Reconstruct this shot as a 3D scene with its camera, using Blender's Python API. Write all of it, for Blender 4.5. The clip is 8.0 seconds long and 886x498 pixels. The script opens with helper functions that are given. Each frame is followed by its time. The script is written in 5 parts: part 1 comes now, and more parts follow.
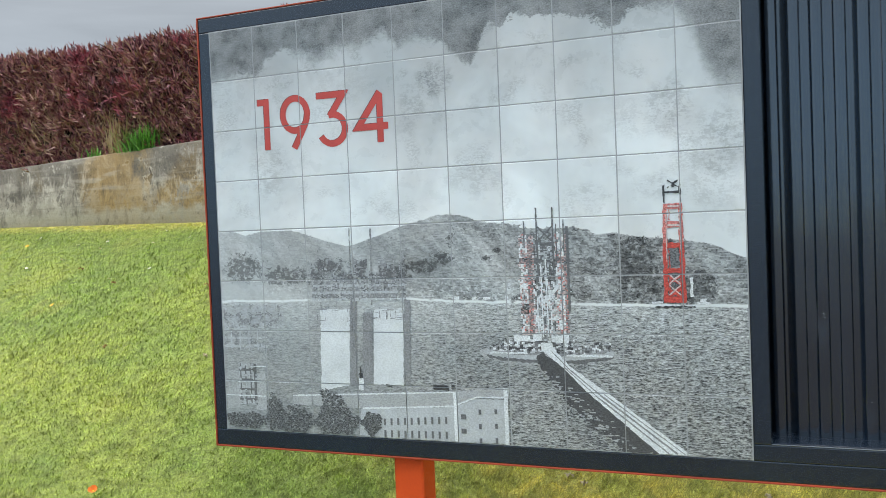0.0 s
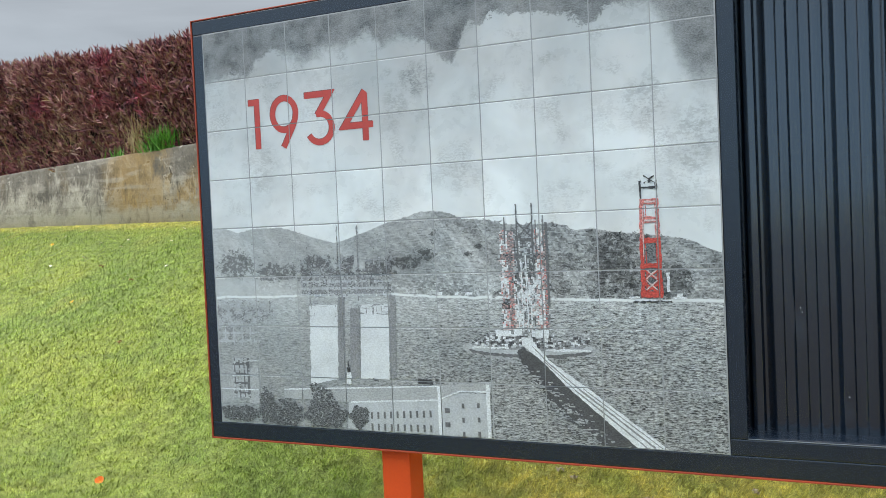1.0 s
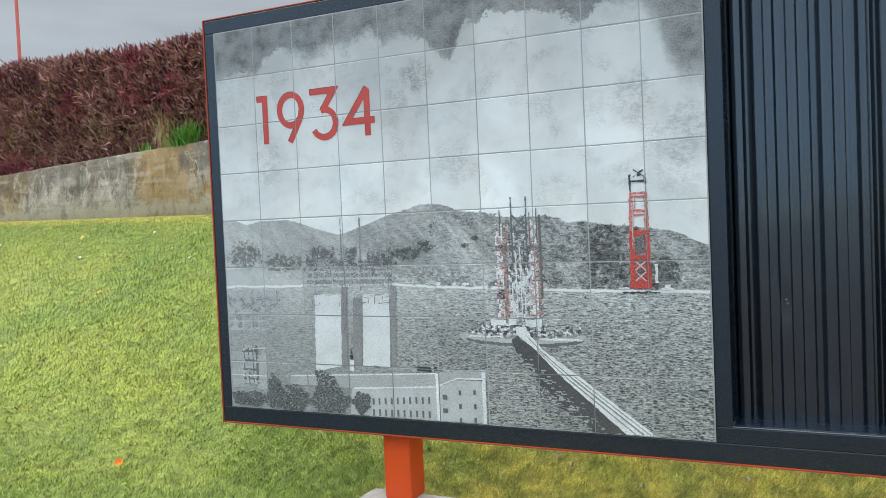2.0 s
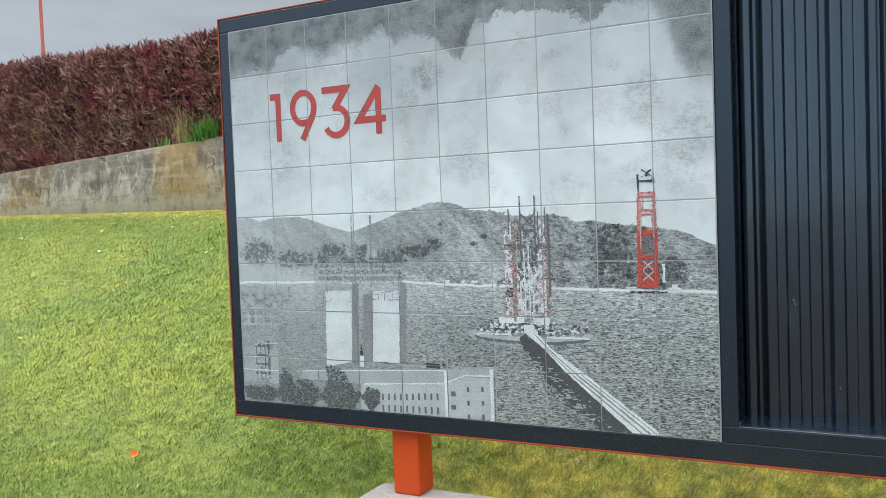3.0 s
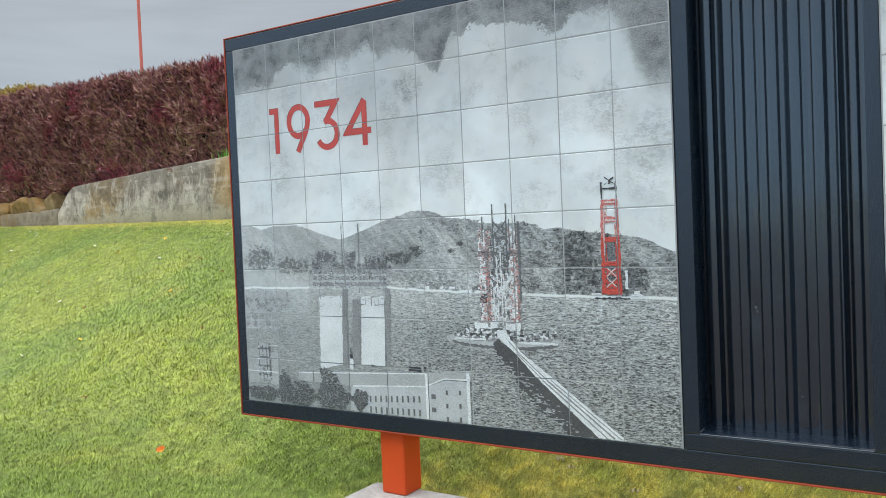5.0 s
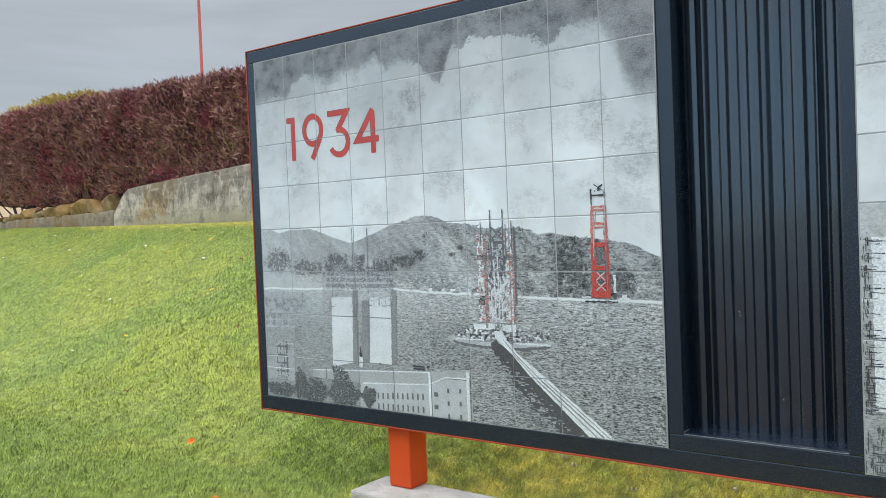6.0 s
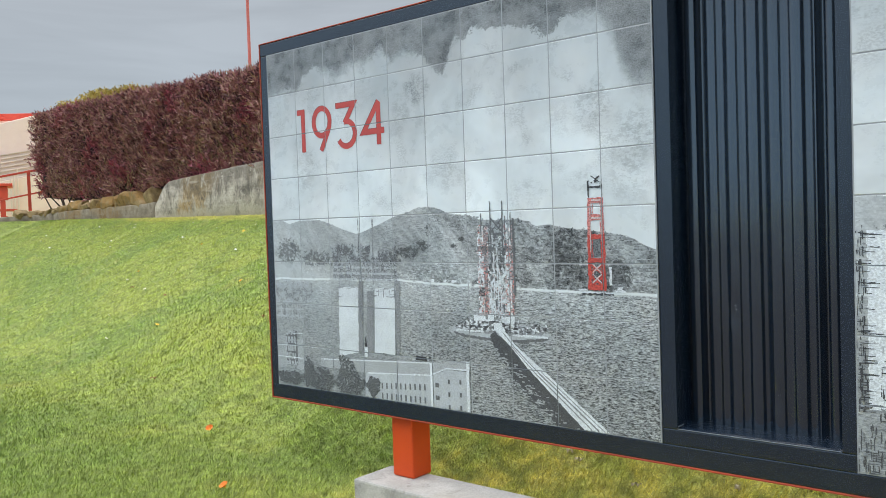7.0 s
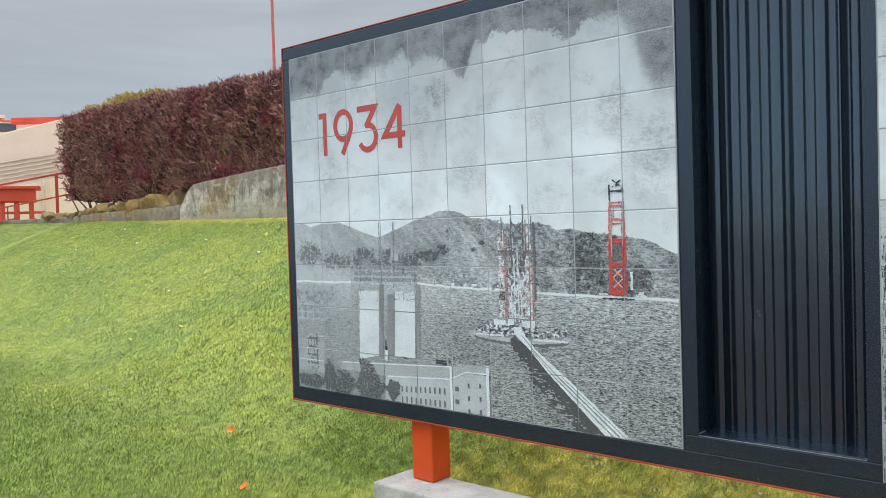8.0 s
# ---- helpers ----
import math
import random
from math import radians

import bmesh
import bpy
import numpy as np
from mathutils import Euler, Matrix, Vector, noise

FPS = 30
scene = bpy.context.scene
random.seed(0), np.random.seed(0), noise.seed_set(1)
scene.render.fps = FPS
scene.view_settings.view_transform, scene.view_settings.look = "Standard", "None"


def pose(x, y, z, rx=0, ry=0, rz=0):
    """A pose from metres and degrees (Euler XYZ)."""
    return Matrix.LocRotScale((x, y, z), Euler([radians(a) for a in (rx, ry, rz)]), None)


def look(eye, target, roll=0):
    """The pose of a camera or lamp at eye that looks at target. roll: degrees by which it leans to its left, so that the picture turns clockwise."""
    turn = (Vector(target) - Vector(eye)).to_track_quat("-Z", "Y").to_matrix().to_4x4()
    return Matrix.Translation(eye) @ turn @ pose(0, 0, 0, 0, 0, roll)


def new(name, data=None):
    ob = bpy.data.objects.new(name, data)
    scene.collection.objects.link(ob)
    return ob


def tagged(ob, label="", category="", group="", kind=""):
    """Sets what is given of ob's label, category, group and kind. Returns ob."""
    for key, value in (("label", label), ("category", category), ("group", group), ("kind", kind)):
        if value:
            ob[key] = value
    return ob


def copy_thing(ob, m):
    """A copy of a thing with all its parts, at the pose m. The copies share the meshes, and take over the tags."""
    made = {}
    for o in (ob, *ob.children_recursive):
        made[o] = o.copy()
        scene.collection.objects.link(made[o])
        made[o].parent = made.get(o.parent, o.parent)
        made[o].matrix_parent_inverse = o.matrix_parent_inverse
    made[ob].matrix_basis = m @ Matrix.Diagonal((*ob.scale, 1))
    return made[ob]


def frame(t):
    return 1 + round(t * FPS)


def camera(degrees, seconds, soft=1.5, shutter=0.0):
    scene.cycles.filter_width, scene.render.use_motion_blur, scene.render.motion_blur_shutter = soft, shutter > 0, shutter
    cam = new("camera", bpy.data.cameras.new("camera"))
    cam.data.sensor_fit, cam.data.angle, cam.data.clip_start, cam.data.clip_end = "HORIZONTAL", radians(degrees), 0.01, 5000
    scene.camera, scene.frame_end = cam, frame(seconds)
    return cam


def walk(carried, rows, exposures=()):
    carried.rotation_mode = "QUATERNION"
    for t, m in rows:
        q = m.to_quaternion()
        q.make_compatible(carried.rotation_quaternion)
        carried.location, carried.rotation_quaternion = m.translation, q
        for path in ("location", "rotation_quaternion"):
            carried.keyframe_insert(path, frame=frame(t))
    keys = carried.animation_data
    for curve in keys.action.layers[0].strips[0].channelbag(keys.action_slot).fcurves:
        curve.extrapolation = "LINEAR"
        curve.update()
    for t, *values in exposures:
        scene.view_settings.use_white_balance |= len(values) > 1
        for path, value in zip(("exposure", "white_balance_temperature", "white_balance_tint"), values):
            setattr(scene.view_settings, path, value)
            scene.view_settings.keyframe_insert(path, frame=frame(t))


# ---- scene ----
cam = camera(56.8, 8.0, soft=0.6)
PATH = [
    (0, (2.575, -3.524, 1.487), (1.861, -1.657, 1.43), -2.3),
    (0.5, (2.711, -3.501, 1.488), (1.965, -1.646, 1.432), -2.4),
    (1, (2.81, -3.486, 1.475), (2.02, -1.65, 1.414), -2.6),
    (1.5, (2.923, -3.513, 1.457), (2.091, -1.695, 1.391), -2.6),
    (3, (3.055, -3.544, 1.471), (2.155, -1.76, 1.39), -2.1),
    (3.5, (3.076, -3.549, 1.471), (2.148, -1.78, 1.395), -1.9),
    (4, (3.205, -3.484, 1.468), (2.235, -1.736, 1.401), -1.9),
    (4.5, (3.387, -3.404, 1.456), (2.363, -1.687, 1.393), -2.2),
    (6, (3.88, -3.373, 1.473), (2.688, -1.768, 1.42), -2.3),
    (6.5, (4.002, -3.286, 1.455), (2.763, -1.718, 1.398), -2.1),
    (7, (4.061, -3.245, 1.448), (2.782, -1.708, 1.386), -1.9),
    (7.5, (4.066, -3.239, 1.446), (2.759, -1.726, 1.387), -1.8),
    (8, (4.068, -3.236, 1.449), (2.748, -1.735, 1.397), -1.7),
]
walk(cam, [(t, look(eye, target, roll)) for t, eye, target, roll in PATH])

# ---- light: a bright overcast sky with a soft, hazy sun high overhead ----
SUN_FROM = Vector((-0.42, -0.30, 0.86)).normalized()
world = bpy.data.worlds.new("overcast_sky")
scene.world = world
world.use_nodes = True


class Graph:
    """Short calls that add nodes to a tree and wire them."""

    def __init__(self, tree):
        self.t = tree

    def put(self, kind, ins=(), op=None, data=None, blend=None):
        n = self.t.nodes.new(kind)
        if op:
            n.operation = op
        if data:
            n.data_type = data
        if blend:
            n.blend_type = blend
        for k, v in (ins.items() if isinstance(ins, dict) else enumerate(ins)):
            if v is None:
                continue
            if isinstance(v, bpy.types.NodeSocket):
                self.t.links.new(v, n.inputs[k])
            else:
                n.inputs[k].default_value = v
        return n

    def math(self, op, a, b=None, c=None):
        return self.put("ShaderNodeMath", (a, b, c), op).outputs[0]

    def mix(self, f, a, b, mode="MIX"):
        n = self.put("ShaderNodeMix", data="RGBA", blend=mode)
        for i, v in ((0, f), (6, a), (7, b)):
            if isinstance(v, bpy.types.NodeSocket):
                self.t.links.new(v, n.inputs[i])
            else:
                n.inputs[i].default_value = v if i == 0 else (*v, 1)[:4]
        return n.outputs[2]

    def fmix(self, f, a, b):
        return self.put("ShaderNodeMix", {0: f, 2: a, 3: b}, data="FLOAT").outputs[0]

    def ramp(self, f, stops, smooth=False):
        n = self.put("ShaderNodeValToRGB", (f,))
        e = n.color_ramp.elements
        n.color_ramp.interpolation = "EASE" if smooth else "LINEAR"
        while len(e) < len(stops):
            e.new(0.5)
        for el, (p, c) in zip(e, stops):
            el.position = p
            el.color = (c, c, c, 1) if isinstance(c, (int, float)) else (*c, 1)
        return n.outputs[0]

    def noise(self, vec, scale, detail=3, rough=0.55, dist=0.0):
        return self.put("ShaderNodeTexNoise", {"Vector": vec, "Scale": scale, "Detail": detail, "Roughness": rough,
                                               "Distortion": dist}).outputs[0]

    def scaled(self, vec, s):
        return self.put("ShaderNodeVectorMath", (vec, s), "MULTIPLY").outputs[0]

    def step(self, x, lo, hi):
        n = self.put("ShaderNodeMapRange", {0: x, 1: lo, 2: hi, 3: 0.0, 4: 1.0})
        n.interpolation_type = "SMOOTHSTEP"
        return n.outputs[0]


g = Graph(world.node_tree)
bg = world.node_tree.nodes["Background"]
sky = g.put("ShaderNodeTexSky")
sky.sky_type, sky.sun_disc, sky.dust_density = "NISHITA", False, 3.0
sky.sun_elevation, sky.sun_rotation = math.asin(SUN_FROM.z), math.atan2(SUN_FROM.x, SUN_FROM.y)
way = g.put("ShaderNodeTexCoord").outputs["Generated"]
axes = g.put("ShaderNodeSeparateXYZ", (way,))
up = axes.outputs[2]
band = g.noise(g.scaled(way, (1.2, 1.2, 9.0)), 2.2, 5, 0.55, 0.4)
cloud = g.ramp(up, [(0.0, (0.50, 0.56, 0.62)), (0.10, (0.46, 0.52, 0.58)), (0.25, (0.44, 0.48, 0.52)), (0.5, (1.26, 1.38, 1.50)), (1.0, (2.65, 2.9, 3.15))])
cloud = g.mix(1.0, cloud, g.ramp(band, [(0.3, 0.86), (0.7, 1.14)]), "MULTIPLY")
bright_side = g.math("MULTIPLY", g.step(g.math("MULTIPLY", axes.outputs[1], -1.0), 0.05, 0.80), g.step(up, 0.42, 0.18))
cloud = g.mix(1.0, cloud, g.mix(bright_side, (1.0, 1.0, 1.0), (1.12, 1.55, 1.95)), "MULTIPLY")
blue = g.mix(1.0, sky.outputs[0], (0.10, 0.10, 0.10), "MULTIPLY")
world.node_tree.links.new(g.mix(0.86, blue, cloud), bg.inputs[0])
bg.inputs[1].default_value = 1.0

sun = new("sun", bpy.data.lights.new("sun", "SUN"))
sun.data.energy, sun.data.angle, sun.data.color = 1.72, radians(40), (1.0, 0.98, 0.95)
sun.matrix_world = look((0, 0, 20), Vector((0, 0, 20)) - SUN_FROM)
scene.view_settings.exposure = 0.0

# ---- materials ----
T, ZB = 0.254, 0.4845          # mural tile pitch, height of the lowest tile edge


def material(name, rough=0.6, metal=0.0, spec=None):
    m = bpy.data.materials.new(name)
    m.use_nodes = True
    b = m.node_tree.nodes["Principled BSDF"]
    b.inputs["Roughness"].default_value, b.inputs["Metallic"].default_value = rough, metal
    if spec is not None:
        b.inputs["Specular IOR Level"].default_value = spec
    gr = Graph(m.node_tree)
    return m, gr, b, gr.put("ShaderNodeNewGeometry").outputs["Position"]


def colour_to(gr, b, sock, key="Base Color"):
    gr.t.links.new(sock, b.inputs[key])


def bump(gr, b, height, strength, dist):
    gr.t.links.new(gr.put("ShaderNodeBump", {"Height": height, "Strength": strength, "Distance": dist}).outputs[0], b.inputs["Normal"])


def painted(name, dark, light, rough, grain=60, spec=0.5, relief=0.15, streaks=False):
    m, gr, b, p = material(name, rough, 0, spec)
    big = gr.noise(gr.scaled(p, (1, 1, 0.25)) if streaks else p, 2.3, 4)
    small = gr.noise(p, grain, 3)
    f = gr.math("ADD", gr.math("MULTIPLY", big, 0.7), gr.math("MULTIPLY", small, 0.3))
    colour_to(gr, b, gr.mix(gr.step(f, 0.3, 0.7), dark, light))
    colour_to(gr, b, gr.fmix(gr.step(small, 0.3, 0.7), rough * 0.85, min(1, rough * 1.2)), "Roughness")
    bump(gr, b, small, relief, 0.002)
    return m


ORANGE = painted("orange_paint", (0.56, 0.060, 0.010), (0.66, 0.080, 0.014), 0.5, 90, 0.3)
NAVY = painted("navy_steel_paint", (0.005, 0.011, 0.022), (0.008, 0.018, 0.033), 0.24, 240, 0.9, 0.25, True)
NAVY_SHEET = painted("navy_corrugated_paint", (0.003, 0.008, 0.017), (0.006, 0.015, 0.029), 0.16, 130, 1.0, 0.35, True)
NAVY_SHEET.node_tree.nodes["Principled BSDF"].inputs["Coat Weight"].default_value = 1.0
NAVY_SHEET.node_tree.nodes["Principled BSDF"].inputs["Coat Roughness"].default_value = 0.12
CASING = painted("weathered_orange_edge", (0.27, 0.042, 0.018), (0.46, 0.062, 0.020), 0.5, 30)
WORN = painted("worn_grey_edge", (0.10, 0.12, 0.14), (0.20, 0.22, 0.24), 0.4)
JOINT = painted("grey_backing", (0.26, 0.275, 0.285), (0.39, 0.41, 0.42), 0.6)
RED_RAIL = painted("red_railing_paint", (0.58, 0.055, 0.028), (0.68, 0.080, 0.045), 0.5)
POLE_RED = painted("faded_red_pole_paint", (0.46, 0.10, 0.10), (0.54, 0.14, 0.14), 0.6)
BEIGE = painted("beige_stucco", (0.83, 0.63, 0.54), (0.88, 0.69, 0.60), 0.9, 20)
BOARD = painted("pale_board", (0.72, 0.58, 0.49), (0.82, 0.67, 0.57), 0.8, 30)
GLASS_DARK = painted("dark_window", (0.06, 0.075, 0.085), (0.09, 0.105, 0.12), 0.15)


def mural_material(name, x0):
    """A black-and-white photograph printed in coarse cells on glossy tiles: clouds, sky, hills and rough water."""
    m, gr, b, p = material(name, 0.32, 0, 0.45)
    xyz = gr.put("ShaderNodeSeparateXYZ", (p,))
    u = gr.math("DIVIDE", gr.math("SUBTRACT", xyz.outputs[0], x0), T)
    v = gr.math("DIVIDE", gr.math("SUBTRACT", xyz.outputs[2], ZB), T)
    flat = gr.put("ShaderNodeCombineXYZ", (u, v, 0.0)).outputs[0]
    u10 = gr.math("DIVIDE", u, 10.0)

    def white(a, c):
        n = gr.put("ShaderNodeTexWhiteNoise", {"Vector": gr.put("ShaderNodeCombineXYZ", (a, c, 0.0)).outputs[0]})
        n.noise_dimensions = "2D"
        return n.outputs["Value"]

    # the cells of the enlargement: rows of short and long dashes, shifted from row to row
    row = gr.math("FLOOR", gr.math("MULTIPLY", v, 46.0))
    shift = white(row, 3.0)
    fine = white(gr.math("FLOOR", gr.math("MULTIPLY_ADD", u, 30.0, shift)), row)
    long = white(gr.math("FLOOR", gr.math("MULTIPLY_ADD", u, 11.0, gr.math("MULTIPLY", shift, 9.0))), row)
    cell = gr.math("SUBTRACT", gr.math("ADD", gr.math("MULTIPLY", fine, 0.48), gr.math("MULTIPLY", long, 0.52)), 0.5)
    broad = gr.noise(flat, 0.55, 4, 0.6, 0.3)
    mid = gr.noise(flat, 2.2, 5, 0.62)
    small = gr.noise(flat, 8.5, 4, 0.7)

    # sky with light cloud
    tone = gr.fmix(gr.step(broad, 0.32, 0.68), 0.75, 0.96)
    tint = gr.mix(gr.step(gr.noise(flat, 0.8, 2), 0.35, 0.65), (0.905, 0.975, 0.99), (0.935, 0.975, 0.975))
    tone = gr.math("MULTIPLY", tone, gr.ramp(gr.math("DIVIDE", v, 8.0), [(0.0, 1.0), (0.55, 0.97), (0.72, 0.79), (1.0, 0.54)]))
    mottle = gr.math("MULTIPLY", gr.step(gr.noise(flat, 1.3, 4, 0.6, 0.4), 0.52, 0.66), gr.step(gr.noise(gr.scaled(flat, (1, 1.7, 1)), 19, 3, 0.7), 0.40, 0.60))
    tone = gr.math("SUBTRACT", tone, gr.math("MULTIPLY", mottle, 0.14))
    # dark cloud along the top: lower edge of the bank over u, as (v - 5.5) / 2.5
    edge = gr.ramp(u10, [(q, (h - 5.5) / 2.5) for q, h in (
        (0.0, 7.05), (0.08, 7.08), (0.105, 7.03), (0.135, 7.36), (0.165, 7.50), (0.19, 7.42), (0.25, 7.22), (0.285, 7.38), (0.33, 7.42),
        (0.39, 7.52), (0.41, 7.30), (0.45, 7.42), (0.50, 7.20), (0.53, 6.95), (0.55, 6.76), (0.57, 7.15), (0.585, 7.48), (0.61, 7.45),
        (0.635, 7.54), (0.70, 7.46), (0.74, 7.44), (0.77, 7.28), (0.805, 7.14), (0.82, 7.28), (0.845, 7.46), (0.90, 7.34), (0.93, 6.98),
        (0.942, 6.5), (0.965, 6.06), (1.0, 6.04))])
    edge = gr.math("MULTIPLY_ADD", edge, 2.5, 5.5)
    rag = gr.math("MULTIPLY", gr.math("SUBTRACT", mid, 0.5), 0.50)
    rag = gr.math("ADD", rag, gr.math("MULTIPLY", gr.math("SUBTRACT", gr.noise(flat, 6.0, 8, 0.72, 0.8), 0.5), 0.55))
    over = gr.math("SUBTRACT", gr.math("ADD", gr.math("ADD", v, rag), gr.math("MULTIPLY", cell, 0.08)), edge)
    soft = gr.ramp(u10, [(0.0, 0.34), (0.15, 0.10), (0.25, 0.30), (0.5, 0.16), (0.62, 0.06), (0.85, 0.08), (0.93, 0.5), (1.0, 0.6)])
    bank = gr.put("ShaderNodeMapRange", {0: gr.math("DIVIDE", over, soft), 1: -0.7, 2: 0.6, 3: 0.0, 4: 1.0})
    bank.interpolation_type = "SMOOTHSTEP"
    bank = bank.outputs[0]

    def blob(cu, cv, ru, rv, amount):
        d = gr.math("ADD", gr.math("POWER", gr.math("DIVIDE", gr.math("SUBTRACT", u, cu), ru), 2.0),
                    gr.math("POWER", gr.math("DIVIDE", gr.math("SUBTRACT", v, cv), rv), 2.0))
        return gr.math("MULTIPLY", gr.step(gr.math("ADD", d, gr.math("MULTIPLY", rag, 2.6)), 1.7, 0.1), amount)
    torn = gr.math("MULTIPLY_ADD", gr.step(gr.math("MULTIPLY_ADD", cell, 0.25, gr.noise(flat, 5.5, 6, 0.75, 0.6)), 0.42, 0.60), 0.85, 0.15)
    for spot in ((4.75, 6.6, 0.36, 0.30, 0.62), (4.3, 6.15, 0.24, 0.45, 0.45), (8.85, 5.75, 0.40, 0.42, 0.42), (9.6, 5.1, 0.40, 0.6, 0.42), (8.3, 5.6, 0.5, 0.35, 0.22),
                 (5.5, 4.75, 0.6, 0.25, 0.30), (1.25, 5.2, 0.40, 0.6, 0.34), (9.5, 4.4, 0.45, 0.35, 0.30), (0.15, 6.75, 0.35, 0.35, 0.3), (7.5, 4.4, 0.3, 0.2, 0.22),
                 (2.9, 6.6, 0.8, 0.35, 0.18), (8.6, 4.45, 0.35, 0.2, 0.28)):
        bank = gr.math("MAXIMUM", bank, gr.math("MULTIPLY", blob(*spot), torn))
    leather = gr.step(gr.noise(gr.scaled(flat, (1, 1.5, 1)), 33, 3, 0.6), 0.34, 0.66)
    smoke = gr.math("ADD", gr.fmix(gr.step(mid, 0.35, 0.65), 0.145, 0.27), gr.math("MULTIPLY", gr.math("ADD", gr.math("SUBTRACT", leather, 0.5), gr.math("MULTIPLY", cell, 0.6)), 0.11))
    tone = gr.fmix(gr.math("MULTIPLY", bank, 0.93), tone, smoke)

    # hills
    ridge = gr.ramp(u10, [(q, h - 3.2) for q, h in (
        (0.0, 4.02), (0.03, 4.01), (0.064, 3.90), (0.103, 3.98), (0.167, 3.97), (0.20, 3.89), (0.245, 3.74), (0.288, 3.63), (0.31, 3.67),
        (0.362, 3.83), (0.41, 3.99), (0.444, 4.06), (0.473, 4.14), (0.502, 4.15), (0.53, 4.10), (0.555, 3.99), (0.61, 3.93), (0.636, 3.84),
        (0.69, 3.82), (0.726, 3.83), (0.766, 3.69), (0.79, 3.72), (0.82, 3.65), (0.867, 3.60), (0.926, 3.52), (0.955, 3.45), (0.979, 3.32), (1.0, 3.24))])
    scrub = gr.math("MULTIPLY", gr.step(gr.noise(flat, 7.0, 3, 0.6), 0.55, 0.66), gr.ramp(u10, [(0.0, 0.0), (0.58, 0.0), (0.62, 0.07), (0.68, 0.07), (0.70, 0.01), (0.78, 0.05), (0.88, 0.07), (0.92, 0.01), (1.0, 0.0)]))
    ridge = gr.math("ADD", gr.math("ADD", ridge, 3.2), scrub)
    below = gr.step(gr.math("SUBTRACT", ridge, gr.math("MULTIPLY_ADD", cell, 0.020, v)), -0.010, 0.012)
    far = gr.ramp(u10, [(0.0, 0.48), (0.22, 0.46), (0.30, 0.44), (0.36, 0.41), (0.6, 0.37), (0.75, 0.33), (0.84, 0.29), (0.9, 0.31), (1.0, 0.35)])
    rough_amt = gr.ramp(u10, [(0.0, 0.30), (0.3, 0.36), (0.4, 0.48), (0.6, 0.72), (0.8, 1.0), (1.0, 0.85)])
    # long flanks and gullies running down to the shore
    skew = gr.put("ShaderNodeCombineXYZ", (gr.math("MULTIPLY_ADD", v, 0.75, u), gr.math("MULTIPLY", v, 0.45), 3.0)).outputs[0]
    flank = gr.step(gr.noise(skew, 1.5, 6, 0.66, 0.5), 0.38, 0.62)
    gully = gr.step(gr.noise(skew, 6.0, 5, 0.7, 0.6), 0.40, 0.62)
    land = gr.math("MULTIPLY", far, gr.fmix(gr.math("MINIMUM", gr.math("MULTIPLY", rough_amt, 1.3), 1.0), 1.0, gr.math("MULTIPLY", gr.math("MULTIPLY_ADD", flank, 0.55, 0.72), gr.math("MULTIPLY_ADD", gully, 0.30, 0.84))))
    wood = gr.math("MULTIPLY", gr.step(gr.noise(gr.scaled(flat, (1, 1.5, 1)), 3.4, 5, 0.66, 0.4), 0.56, 0.68), 0.30)
    for spot in ((8.25, 3.20, 0.45, 0.66, 0.85), (8.5, 2.75, 0.80, 0.32, 0.80), (9.28, 2.78, 0.28, 0.32, 0.95), (0.55, 3.25, 0.52, 0.30, 0.95), (1.5, 3.08, 0.7, 0.20, 0.88), (2.5, 3.20, 0.45, 0.24, 0.8),
                 (3.9, 3.10, 0.35, 0.14, 0.85), (4.4, 3.22, 0.38, 0.15, 0.95), (4.85, 3.36, 0.28, 0.12, 0.9), (3.2, 3.25, 0.14, 0.12, 0.7), (5.66, 3.33, 0.10, 0.06, 1.0), (5.86, 3.48, 0.09, 0.06, 1.0),
                 (5.0, 3.72, 0.10, 0.22, 0.55), (7.5, 3.15, 0.3, 0.2, 0.6), (8.75, 3.55, 0.16, 0.10, 0.85), (7.3, 2.75, 0.5, 0.16, 0.55)):
        wood = gr.math("MAXIMUM", wood, blob(*spot))
    # one dark ravine that slants up from the shore
    line = gr.math("SUBTRACT", u, gr.math("MULTIPLY_ADD", gr.math("SUBTRACT", v, 2.55), 0.80, 6.33))
    wide = gr.ramp(gr.math("SUBTRACT", v, 2.5), [(0.0, 0.36), (0.45, 0.20), (0.80, 0.09), (0.95, 0.0)])
    ravine = gr.step(gr.math("SUBTRACT", wide, gr.math("ADD", gr.math("ABSOLUTE", line), gr.math("MULTIPLY", rag, 0.55))), -0.03, 0.06)
    wood = gr.math("MAXIMUM", wood, gr.math("MULTIPLY", ravine, 0.95))
    grove = gr.math("MULTIPLY", gr.math("SUBTRACT", gr.noise(gr.scaled(flat, (1, 1.2, 1)), 9.0, 6, 0.78, 0.6), 0.5), 4.6)
    wood = gr.step(gr.math("ADD", gr.math("ADD", wood, grove), gr.math("MULTIPLY", cell, 0.7)), 0.50, 0.95)
    land = gr.fmix(gr.math("MULTIPLY", wood, gr.ramp(u10, [(0.0, 0.74), (0.3, 0.78), (0.42, 0.92), (1.0, 0.97)])), land, 0.075)
    land = gr.math("ADD", land, gr.math("MULTIPLY", cell, gr.math("MULTIPLY", rough_amt, gr.fmix(wood, 0.52, 0.24))))
    # bare pale ground and surf spray low on the slope, steam at the far shore
    lowband = gr.step(gr.math("SUBTRACT", v, gr.math("MULTIPLY", mid, 0.7)), 2.70, 2.35)
